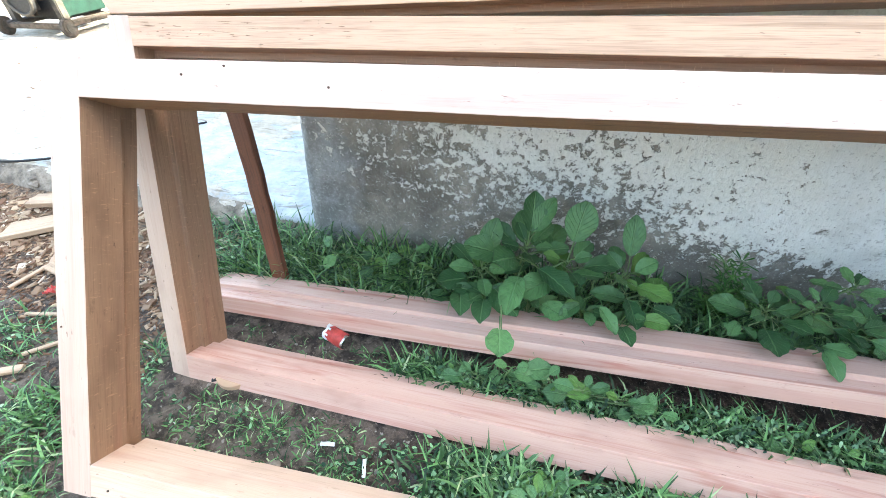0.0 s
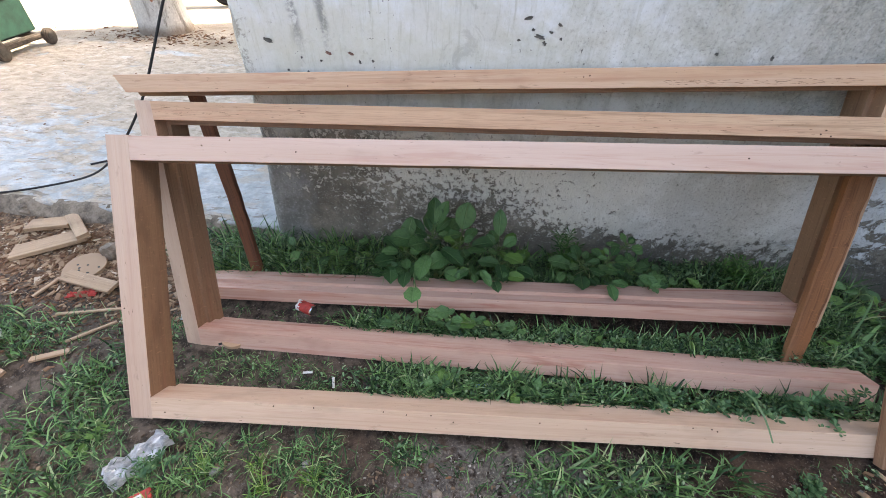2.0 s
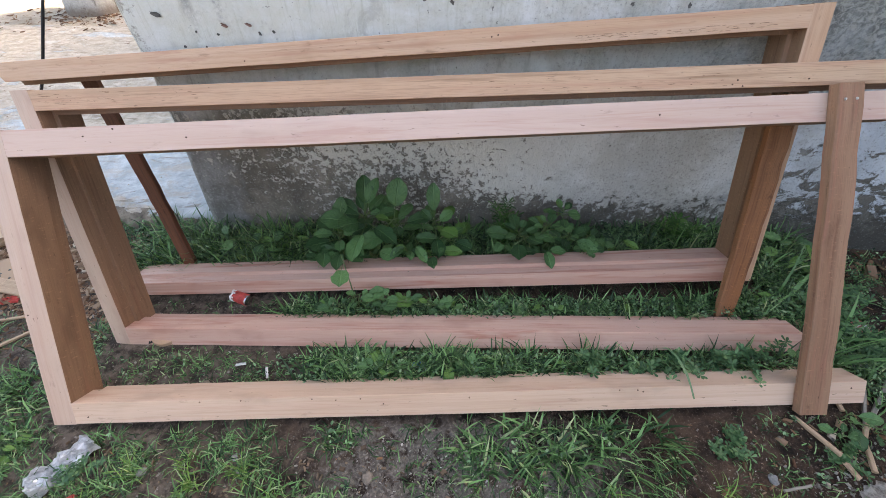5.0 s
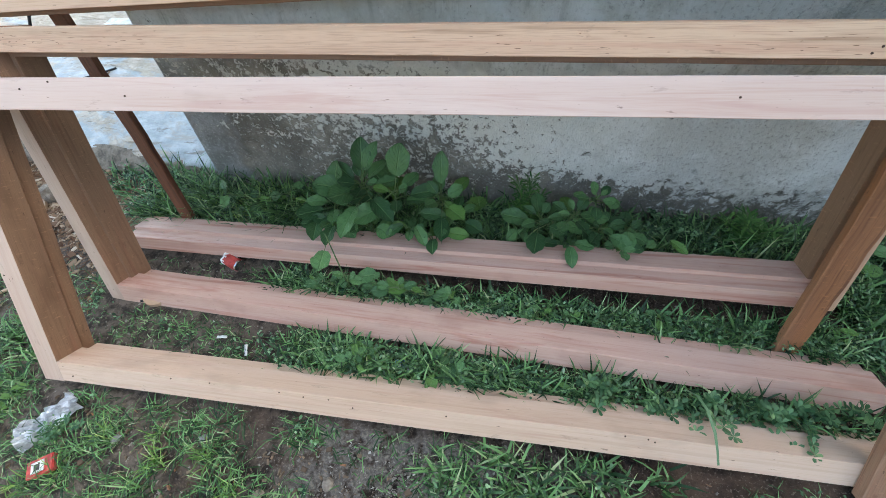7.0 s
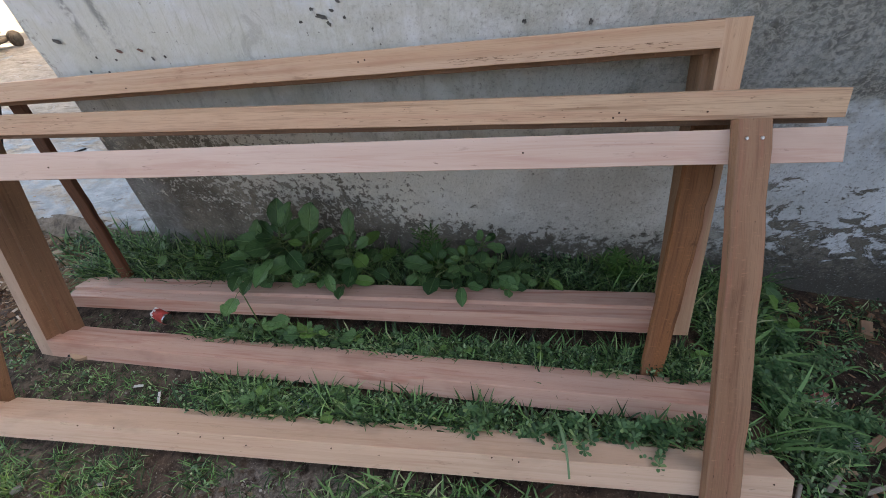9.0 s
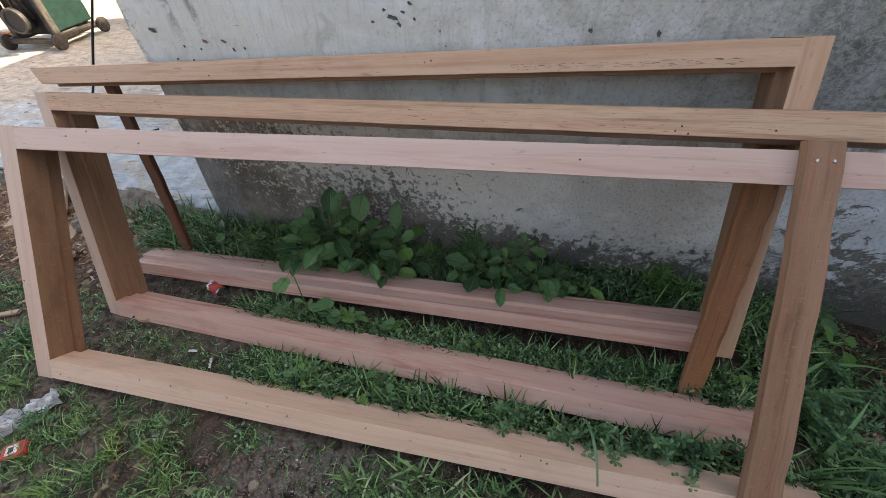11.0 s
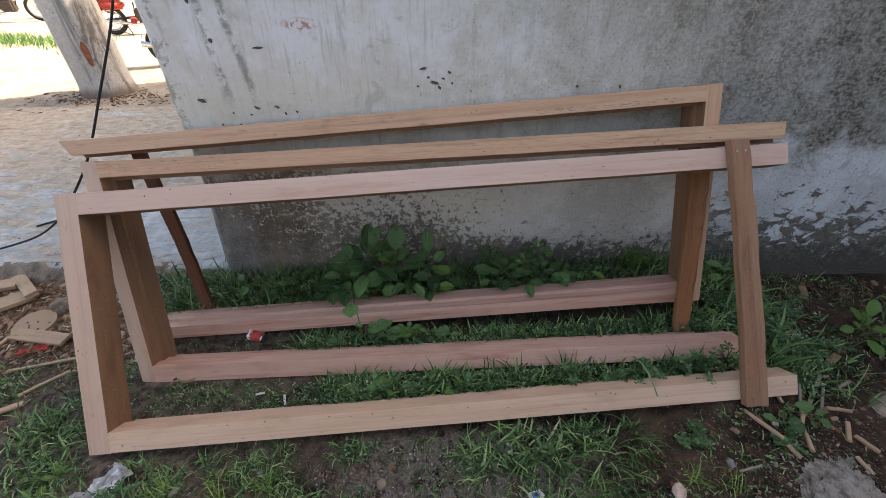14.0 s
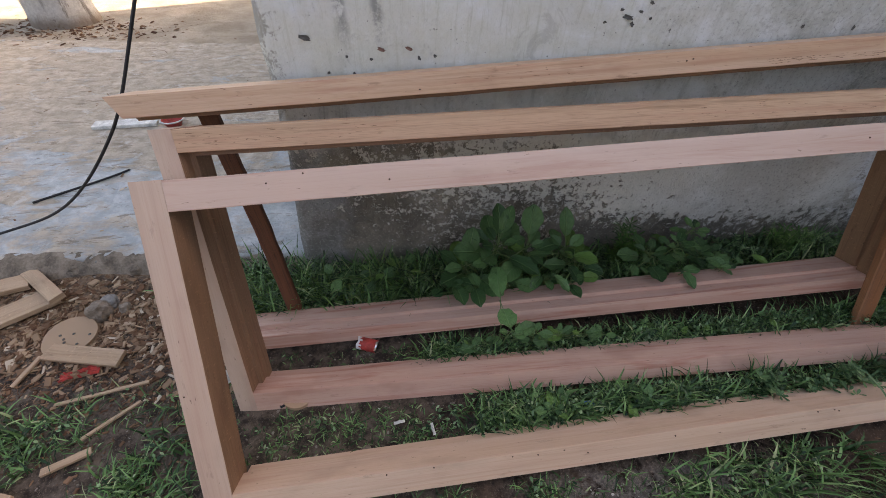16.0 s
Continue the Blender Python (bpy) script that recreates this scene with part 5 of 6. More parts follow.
# ---- litter on the soil ----
def scatter(name, label, category, count, place, size, material, seed, flat=0.25):
    """Many small bits lying about: chips, leaves or grit, as one object."""
    rnd = random.Random(seed)
    vs, fs = [], []
    tries = 0
    while tries < count:
        tries += 1
        x, y = place(rnd)
        if not jamb_free(x, y, 0.01) and y < 0:
            continue
        z = max(ground_z(x, y), 0.001 if (y > 0.07 and x < 0.02 and y < 2.35) else -9)
        a, tilt = rnd.uniform(0, 6.283), rnd.uniform(-0.35, 0.35)
        ln, w = size[0] + (size[1] - size[0]) * rnd.random() ** 2.2, rnd.choice((0.12, 0.2, 0.3, 0.55, 0.8)) * rnd.uniform(0.8, 1.2)
        h = ln * flat * rnd.uniform(0.5, 1.2)
        d = Vector((math.cos(a), math.sin(a), tilt))
        s = Vector((-math.sin(a), math.cos(a), rnd.uniform(-0.3, 0.3))) * w
        k, c = len(vs), Vector((x, y, z + h * 0.4 + abs(tilt) * ln * 0.5))
        for sx, sy, up in ((-0.5, -0.3, -1), (0.4, -0.5, -1), (0.5, 0.35, -1), (-0.35, 0.5, -1), (-0.4, -0.25, 1), (0.35, -0.4, 1), (0.42, 0.3, 1), (-0.3, 0.38, 1)):
            vs.append(tuple(c + d * sx * ln + s * sy * ln + Vector((0, 0, up * h / 2))))
        fs += [tuple(k + i for i in q) for q in ((3, 2, 1, 0), (4, 5, 6, 7), (0, 1, 5, 4), (1, 2, 6, 5), (2, 3, 7, 6), (3, 0, 4, 7))]
    return tagged(new(name, mesh_of(name, vs, fs, material)), label, category, kind="stuff")


scatter("wood_shavings", "heap of pale wood shavings and chips by the kerb", "wood chips", 8000, lambda r: (r.uniform(-1.7, -0.12), r.triangular(-0.5, 0.0, -0.12)), (0.005, 0.036), M_CHIP, 61, 0.10)
scatter("dry_leaves", "brown dry leaf litter and bark crumbs", "leaf litter", 5200, lambda r: (r.uniform(-1.4, -0.15), r.triangular(-0.75, -0.03, -0.25)), (0.003, 0.020), M_DRY, 62, 0.2)
scatter("wood_shavings", "wood chips scattered on dark soil", "wood chips", 560, lambda r: (r.uniform(1.7, 2.9), r.uniform(-1.15, -0.05)), (0.004, 0.028), M_CHIP, 63, 0.2)
scatter("gravel", "small grit and pebbles in the soil", "gravel", 2600, lambda r: (r.uniform(-0.6, 2.9), r.uniform(-1.35, -0.05)), (0.003, 0.010), M_GRIT, 64, 0.7)
scatter("gravel", "coarse mortar grit by the front timber", "gravel", 4600, lambda r: (r.gauss(0.95, 0.14), r.uniform(-1.15, -0.80)), (0.002, 0.009), M_GRIT, 65, 0.7)
scatter("gravel", "crumbled grey mortar rubble on dark soil", "gravel", 1100, lambda r: (r.gauss(1.98, 0.12), r.gauss(-0.98, 0.09)), (0.003, 0.011), M_GRIT, 70, 0.5)
scatter("dry_leaves", "dark bark crumbs and straw on bare soil", "leaf litter", 700, lambda r: (r.uniform(1.55, 2.8), r.uniform(-1.15, -0.30)), (0.004, 0.026), M_DRY, 71, 0.2)
scatter("dry_leaves", "dry leaves and twigs on the dusty yard", "leaf litter", 520, lambda r: (r.uniform(-4.0, -0.05), r.uniform(0.15, 3.4)), (0.005, 0.024), M_CHIP, 66, 0.12)
scatter("dry_leaves", "rusty leaf litter round the tree foot", "leaf litter", 500, lambda r: (r.gauss(-2.3, 0.35), r.gauss(2.72, 0.16)), (0.015, 0.05), M_DRY, 67, 0.15)
scatter("dry_leaves", "leaf litter along the wall foot", "leaf litter", 330, lambda r: (r.uniform(2.1, 3.2), r.triangular(-0.3, -0.02, -0.08)), (0.01, 0.035), M_DRY, 68, 0.2)


scatter("dry_leaves", "brown litter trodden into the soil before the frames", "leaf litter", 620, lambda r: (r.gauss(0.45, 0.45), r.triangular(-1.2, -0.80, -0.86)), (0.004, 0.019), M_LITTER, 69, 0.45)


def offcut(x, y, length, width, thick, turn, tilt=0.0, roll=0.0, label="pale sawn timber offcut lying on litter", material=None, lift=0.0, seed=1):
    vs, fs, uv = bar([(0, 0), (width, 0), (width, thick), (0, thick)], length, min(0.0015, thick / 4), start_cut=0.1 * width, end_cut=-0.15 * width, wobble=0.0008, seed=seed, pieces=4)
    me = mesh_of("timber_offcut", [(a - length / 2, p - width / 2, q) for a, p, q in vs], fs, material or M_OFFCUT, False, uv)
    bm = bmesh.new()
    bm.from_mesh(me)
    bmesh.ops.recalc_face_normals(bm, faces=bm.faces)
    bm.to_mesh(me)
    bm.free()
    ob = new("timber_offcut", me)
    ob.matrix_basis = pose(x, y, ground_z(x, y) + lift, roll, -tilt, turn)
    return tagged(ob, label, "offcut", "timber offcuts")


for i, (x, y, ln, w, th, turn, tilt, lift) in enumerate(((-0.92, -0.15, 0.26, 0.085, 0.018, 33, 4, 0.012), (-0.86, -0.06, 0.24, 0.045, 0.02, -38, 5, 0.02), (-0.61, -0.325, 0.25, 0.055, 0.012, -11, 3, 0.012), (-1.0, -0.05, 0.16, 0.07, 0.018, 20, 0, 0.008),
                                                          (-0.45, -0.10, 0.10, 0.025, 0.012, 30, 4, 0.006), (-0.76, -0.36, 0.10, 0.014, 0.008, 75, 4, 0.006), (-0.50, -0.45, 0.24, 0.010, 0.008, 12, 3, 0.010), (-0.44, -0.53, 0.15, 0.010, 0.008, 40, 3, 0.008),
                                                          (-0.64, -0.70, 0.14, 0.024, 0.010, -14, 3, 0.008), (-0.50, -0.63, 0.11, 0.02, 0.01, 25, 2, 0.006), (1.90, -0.785, 0.11, 0.011, 0.009, -58, 2, 0.004), (1.945, -0.85, 0.06, 0.011, 0.009, -75, 0, 0.004),
                                                          (2.01, -0.83, 0.07, 0.011, 0.009, 70, 0, 0.004), (2.16, -0.80, 0.07, 0.012, 0.009, 55, 4, 0.004), (2.19, -0.835, 0.06, 0.012, 0.009, -60, 0, 0.004), (2.12, -0.90, 0.05, 0.010, 0.009, -85, 0, 0.004),
                                                          (2.19, -0.73, 0.07, 0.010, 0.009, -10, 0, 0.004), (2.03, -0.77, 0.05, 0.010, 0.009, 50, 0, 0.004), (2.0, -0.70, 0.05, 0.010, 0.009, 80, 0, 0.004), (2.24, -0.60, 0.05, 0.009, 0.009, -5, 0, 0.004))):
    offcut(x, y, ln, w, th, turn, tilt, 0, "pale sawn timber offcut lying on litter" if x < 0 else "short pale stick of wood on dark soil", None, lift, i)
M_GREYW = wood("weathered_grey_timber", (0.24, 0.215, 0.185), (0.12, 0.10, 0.085), (0.29, 0.26, 0.22), 0.8, 1.4, 0.1, 0.6, 0.0)
for x, y, ln, w, turn, tilt in ((2.13, -0.69, 0.20, 0.012, 42, 4), (2.16, -0.70, 0.16, 0.008, 50, 2), (2.06, -0.72, 0.14, 0.008, 58, 5), (2.30, -0.63, 0.08, 0.010, 20, 3), (1.80, -0.90, 0.07, 0.006, 10, 3), (2.38, -0.80, 0.10, 0.008, -30, 3)):
    offcut(x, y, ln, w, 0.007, turn, tilt, 0, "grey weathered stick lying on dark soil", M_GREYW, 0.006, 40)
offcut(2.36, -0.52, 0.06, 0.025, 0.012, 30, 5, 0, "broken wood scrap on dark soil", M_SHADE_BROWN, 0.006, 41)
offcut(2.55, -0.14, 0.055, 0.03, 0.02, 70, 12, 0, "broken brown wood scrap by the wall", M_SHADE_BROWN, 0.01, 42)


def round_offcut(x, y, r, thick, label, material, holes=0, tilt=0, seed=0):
    """A sawn disc of board with drill marks."""
    bm = bmesh.new()
    bmesh.ops.create_cone(bm, cap_ends=True, segments=28, radius1=r, radius2=r * 0.985, depth=thick)
    for v in bm.verts:
        a = math.atan2(v.co.y, v.co.x)
        v.co.x *= 1 + 0.03 * math.sin(3 * a + seed)
        v.co.z += thick / 2
    ob = thing("round_offcut", pose(x, y, ground_z(x, y) + 0.008, tilt, 0, 20), label, "offcut")
    part("disc", from_bm("disc", bm, material), ob)
    rnd = random.Random(seed)
    for _ in range(holes):
        bm = bmesh.new()
        bmesh.ops.create_cone(bm, cap_ends=True, segments=8, radius1=0.0045, radius2=0.003, depth=0.002)
        a, q = rnd.uniform(0, 6.28), r * rnd.uniform(0.1, 0.8)
        part("drill_mark", from_bm("drill_mark", bm, M_HOLE), ob, "", pose(q * math.cos(a), q * math.sin(a), thick + 0.001))
    return ob


round_offcut(-0.70, -0.245, 0.075, 0.012, "round plywood offcut with drill marks on shavings", M_OFFCUT, 8, 4, 2)
round_offcut(0.05, -0.494, 0.045, 0.012, "round pale wooden disc under the timber", M_OFFCUT, 0, 0, 5)


def stone(x, y, size, label, material, seed, lift=0.3, name="stone"):
    bm = bmesh.new()
    bmesh.ops.create_icosphere(bm, subdivisions=5 if name == "mortar_lump" else 3, radius=1.0)
    for v in bm.verts:
        q = v.co.normalized()
        k = 1 + 0.28 * noise.noise(q * 1.6 + Vector((seed, 0, 0))) + 0.10 * noise.noise(q * 5 + Vector((0, seed, 0)))
        if name == "mortar_lump":
            k += 0.22 * noise.noise(q * 7) + 0.16 * noise.noise(q * 19)
        for ax in range(3):
            v.co[ax] = (max(-0.8, min(0.8, q[ax] * k)) if ax == 2 else q[ax] * k * 0.85) * size[ax]
    ob = new(name, from_bm(name, bm, material, False))
    ob.matrix_basis = pose(x, y, ground_z(x, y) + size[2] * lift, 0, 0, seed * 37 % 180)
    return tagged(ob, label, "stone")


stone(-0.655, -0.155, (0.045, 0.035, 0.05), "dark grey rubble stone among shavings", M_STONE, 1)
stone(-0.585, -0.135, (0.022, 0.02, 0.02), "small grey stone among shavings", M_STONE, 2)
stone(-0.64, -0.115, (0.04, 0.03, 0.022), "pale rubble stone among shavings", M_MORTAR, 3)
stone(1.58, -0.95, (0.020, 0.027, 0.014), "pale pinkish pebble on bare soil", M_PEBBLE, 4)
stone(2.46, -0.70, (0.14, 0.07, 0.035), "flat broken brown stone on soil", M_STONE, 5)
stone(1.98, -1.0, (0.17, 0.12, 0.021), "rough grey patch of spilled mortar set in soil", M_LUMP, 6, -0.2, "mortar_lump")
stone(2.35, -0.86, (0.075, 0.035, 0.018), "crumpled whitish lump of mortar", M_WHITE, 8)
stone(0.06, -0.165, (0.035, 0.03, 0.03), "grey stone in the grass by the wall corner", M_STONE, 9)
for i, (x, y, s) in enumerate(((0.43, -0.86, 0.010), (0.62, -0.95, 0.013), (1.76, -0.88, 0.012), (1.68, -1.02, 0.016), (2.2, -0.98, 0.012), (0.25, -0.66, 0.012), (0.2, -0.9, 0.011), (0.78, -0.9, 0.014), (1.3, -1.03, 0.012))):
    stone(x, y, (s * 1.3, s, s * 0.8), "small pebble on the soil", M_STONE if i % 2 else M_MORTAR, 20 + i, 0.3, "pebble")
for i, (x, y, sx, sz) in enumerate(((-0.80, 0.035, 0.10, 0.035), (-0.60, 0.03, 0.09, 0.03), (-0.97, 0.04, 0.08, 0.03), (-1.2, 0.035, 0.12, 0.035), (-0.42, 0.02, 0.08, 0.03), (-0.22, 0.01, 0.07, 0.025))):
    stone(x, y, (sx * 0.5, 0.03, sz * 0.7), "rough stone set along the broken floor edge", M_EARTH, 40 + i, 0.5, "edge_stone")


def crumpled(name, x, y, w, h, turn, label, category, material, seed, rough=0.02, bits=()):
    """A crumpled thin wrapper."""
    n = 14
    vs, fs = [], []
    for j in range(n + 1):
        for i in range(n + 1):
            u, v = i / n - 0.5, j / n - 0.5
            q = Vector((u * 6 + seed, v * 6, seed))
            r = rough * (abs(noise.noise(q)) + 0.6 * abs(noise.noise(q * 2.3)))
            vs.append((u * w * (1 - 0.3 * abs(v) * noise.noise(q * 0.7)), v * h * (1 + 0.3 * noise.noise(Vector((u * 4, seed, 0)))), r + 0.004))
    for j in range(n):
        for i in range(n):
            k = j * (n + 1) + i
            fs.append((k, k + 1, k + n + 2, k + n + 1))
    me = mesh_of(name, vs, fs, material)
    for k, m2 in enumerate(bits):
        me.materials.append(m2)
        for p in me.polygons:
            c = p.center
            if noise.noise(Vector((c.x * 45, c.y * 45, seed + 3 * k))) > 0.12:
                p.material_index = k + 1
    ob = new(name, me)
    sol = ob.modifiers.new("thickness", "SOLIDIFY")
    sol.thickness = 0.0008
    ob.matrix_basis = pose(x, y, ground_z(x, y), 0, 0, turn)
    return tagged(ob, label, category)


crumpled("plastic_film", -0.01, -0.895, 0.15, 0.065, 58, "crumpled silvery plastic film lying in grass", "litter", M_FOIL, 3, 0.05)
crumpled("wrapper", 2.27, -0.43, 0.06, 0.05, 20, "torn faded red wrapper in the weeds", "litter", M_PINKP, 5, 0.03, (M_WHITE,))
crumpled("wrapper", 2.30, -0.53, 0.06, 0.03, 70, "scrap of clear plastic wrapper", "litter", M_FOIL, 6, 0.02)
crumpled("wrapper", 0.895, -0.598, 0.06, 0.035, 10, "small blue and white foil wrapper between timbers", "litter", M_FOIL, 7, 0.02, (M_BLUE,))
crumpled("wrapper", 0.02, -0.49, 0.07, 0.05, 40, "blackened shred of plastic by the frame", "litter", M_BLACK, 8, 0.02, (M_FOIL,))
crumpled("wrapper", -0.74, -0.60, 0.07, 0.05, 30, "crumpled pinkish paper scrap on grass", "litter", M_PINKP, 9, 0.04, (M_WHITE,))
crumpled("wrapper", -0.60, -0.38, 0.10, 0.03, 15, "shreds of red plastic string among shavings", "litter", M_RED, 10, 0.02, (M_CHIP,))
crumpled("wrapper", -0.16, -0.42, 0.05, 0.04, 15, "white plastic scrap behind the frames", "litter", M_WHITE, 11, 0.03)
crumpled("wrapper", 0.55, -0.61, 0.06, 0.035, 15, "grey plastic scrap pressed into soil", "litter", M_IRON, 12, 0.012)


def packet(x, y, w, h, t, turn, label, body, band):
    """A small flat carton with a printed panel."""
    ob = thing("packet", pose(x, y, ground_z(x, y) + 0.006, 4, -5, turn), label, "litter")
    bm = bmesh.new()
    box(bm, (-w / 2, -h / 2, 0), (w / 2, h / 2, t))
    bmesh.ops.bevel(bm, geom=bm.edges[:], offset=0.0025, segments=2, affect="EDGES")
    for v in bm.verts:
        v.co.z += 0.003 * noise.noise(v.co * 40)
    part("carton", from_bm("carton", bm, body), ob)
    bm = bmesh.new()
    box(bm, (-w * 0.28, -h * 0.32, t), (w * 0.2, h * 0.3, t + 0.0025))
    pan = part("printed_panel", from_bm("printed_panel", bm, band), ob)
    bm = bmesh.new()
    box(bm, (-w * 0.16, -h * 0.2, t + 0.0025), (w * 0.05, h * 0.16, t + 0.0035))
    part("printed_bar", from_bm("printed_bar", bm, M_IRON), pan)
    return ob


packet(0.057, -0.989, 0.062, 0.042, 0.016, 35, "small red and white carton packet on grass", M_RED, M_WHITE)
packet(1.20, -0.945, 0.042, 0.020, 0.008, 12, "small blue and white wrapper on soil", M_WHITE, M_BLUE)


def crushed_can(x, y, label):
    ob = thing("drink_can", pose(x, y, ground_z(x, y) + 0.018, 90, 0, 70), label, "can")
    bm = bmesh.new()
    bmesh.ops.create_cone(bm, cap_ends=False, segments=24, radius1=0.022, radius2=0.022, depth=0.066)
    bmesh.ops.subdivide_edges(bm, edges=[e for e in bm.edges if abs(e.verts[0].co.z - e.verts[1].co.z) > 0.01], cuts=6)
    for v in bm.verts:
        v.co *= 1 - 0.22 * abs(noise.noise(v.co * 45))
    body = from_bm("can_body", bm, M_RED, True)
    body.materials.append(M_WHITE)
    for p in body.polygons:
        if p.center.z < -0.018 or (p.center.x > 0.014 and p.center.z < 0.01):
            p.material_index = 1
    part("can_body", body, ob)
    bm = bmesh.new()
    bmesh.ops.create_cone(bm, cap_ends=True, segments=24, radius1=0.020, radius2=0.018, depth=0.006)
    part("can_end", from_bm("can_end", bm, M_CHROME), ob, "dull metal end", pose(0, 0, 0.031))
    return ob


crushed_can(0.242, -0.350, "crushed red and white drink can on bare soil")
offcut(0.43, -0.625, 0.032, 0.007, 0.006, 105, 25, 0, "thin white peg sticking out of the soil", M_WHITE, 0.012, 70)
offcut(0.34, -0.60, 0.03, 0.008, 0.004, 10, 5, 0, "small white scrap on soil", M_WHITE, 0.006, 71)


# ---- the yard beyond ----
def cable():
    cu = bpy.data.curves.new("power_cable", "CURVE")
    cu.dimensions = "3D"
    cu.bevel_depth, cu.bevel_resolution = 0.0046, 3
    for pts in (CABLE_A, CABLE_B, CABLE_C, CABLE_D):
        sp = cu.splines.new("NURBS")
        sp.points.add(len(pts) - 1)
        for p, q in zip(sp.points, pts):
            p.co = (*q, 1)
        sp.use_endpoint_u = True
        sp.order_u = 4
    cu.materials.append(M_BLACK)
    return tagged(new("power_cable", cu), "black rubber power cable hanging down to the floor", "cable")


CABLE_A = [(-2.66, 0.80, 0.008), (-2.45, 0.62, 0.008), (-2.27, 0.46, 0.008), (-1.95, 0.33, 0.008), (-1.68, 0.19, 0.008), (-1.46, 0.07, 0.008), (-1.36, 0.03, 0.008), (-1.20, 0.11, 0.008), (-1.05, 0.19, 0.02), (-0.90, 0.17, 0.08), (-0.76, 0.15, 0.17), (-0.63, 0.14, 0.29), (-0.53, 0.14, 0.40), (-0.45, 0.15, 0.5), (-0.33, 0.225, 0.76), (-0.20, 0.31, 1.02), (-0.10, 0.37, 1.4), (-0.02, 0.42, 2.0), (-0.01, 0.45, 2.9)]
CABLE_B = [(-1.12, 0.36, 0.006), (-1.02, 0.45, 0.006), (-0.92, 0.52, 0.007), (-0.86, 0.60, 0.006)]
CABLE_C = [(-1.46, 0.07, 0.010), (-1.40, 0.0, 0.006), (-1.33, -0.10, -0.06), (-1.36, -0.18, -0.07), (-1.55, -0.24, -0.07)]
CABLE_D = [(-2.27, 0.46, 0.010), (-2.16, 0.44, 0.008), (-2.14, 0.50, 0.008), (-2.24, 0.52, 0.008), (-2.29, 0.48, 0.010)]
cable()


def floor_board():
    ob = thing("board", pose(-1.07, 1.04, 0.001, 0, 0, 8), "narrow whitish paint-spattered board on the floor", "board")
    vs, fs, uv = bar([(0, 0), (0.07, 0), (0.07, 0.018), (0, 0.018)], 0.30, 0.002, wobble=0.0006, pieces=4)
    me = mesh_of("plank", [(a - 0.15, p - 0.035, q) for a, p, q in vs], fs, M_WHITE, False, uv)
    bm = bmesh.new()
    bm.from_mesh(me)
    bmesh.ops.recalc_face_normals(bm, faces=bm.faces)
    bm.to_mesh(me)
    bm.free()
    part("plank", me, ob)
    return ob


floor_board()


def bowl():
    ob = thing("plastic_bowl", pose(-0.83, 1.03, 0.001), "small red plastic bowl with a white rim", "bowl")
    bm = bmesh.new()
    rings = []
    for r, z in ((0.0, 0.004), (0.035, 0.004), (0.05, 0.035), (0.056, 0.04), (0.05, 0.03), (0.034, 0.009), (0.0, 0.009)):
        rings.append([bm.verts.new((max(r, 0.0004) * math.cos(6.2832 * k / 20), max(r, 0.0004) * math.sin(6.2832 * k / 20), z)) for k in range(20)])
    for a, b in zip(rings, rings[1:]):
        for k in range(20):
            bm.faces.new((a[k], a[(k + 1) % 20], b[(k + 1) % 20], b[k]))
    part("shell", from_bm("shell", bm, M_RED, True), ob)
    bm = bmesh.new()
    ring_bar(bm, 0.056, 0.004, 24, 6)
    part("rim", from_bm("rim", bm, M_WHITE, True), ob, "white rim", pose(0, 0, 0.04))
    return ob


def ring_bar(bm, r, t, n=32, m=8, arc=6.2832):
    rows = []
    for i in range(n):
        a = arc * i / n
        rows.append([bm.verts.new(((r + t * math.cos(6.2832 * j / m)) * math.cos(a), (r + t * math.cos(6.2832 * j / m)) * math.sin(a), t * math.sin(6.2832 * j / m))) for j in range(m)])
    for i in range(n):
        for j in range(m):
            bm.faces.new((rows[i][j], rows[(i + 1) % n][j], rows[(i + 1) % n][(j + 1) % m], rows[i][(j + 1) % m]))


bowl()


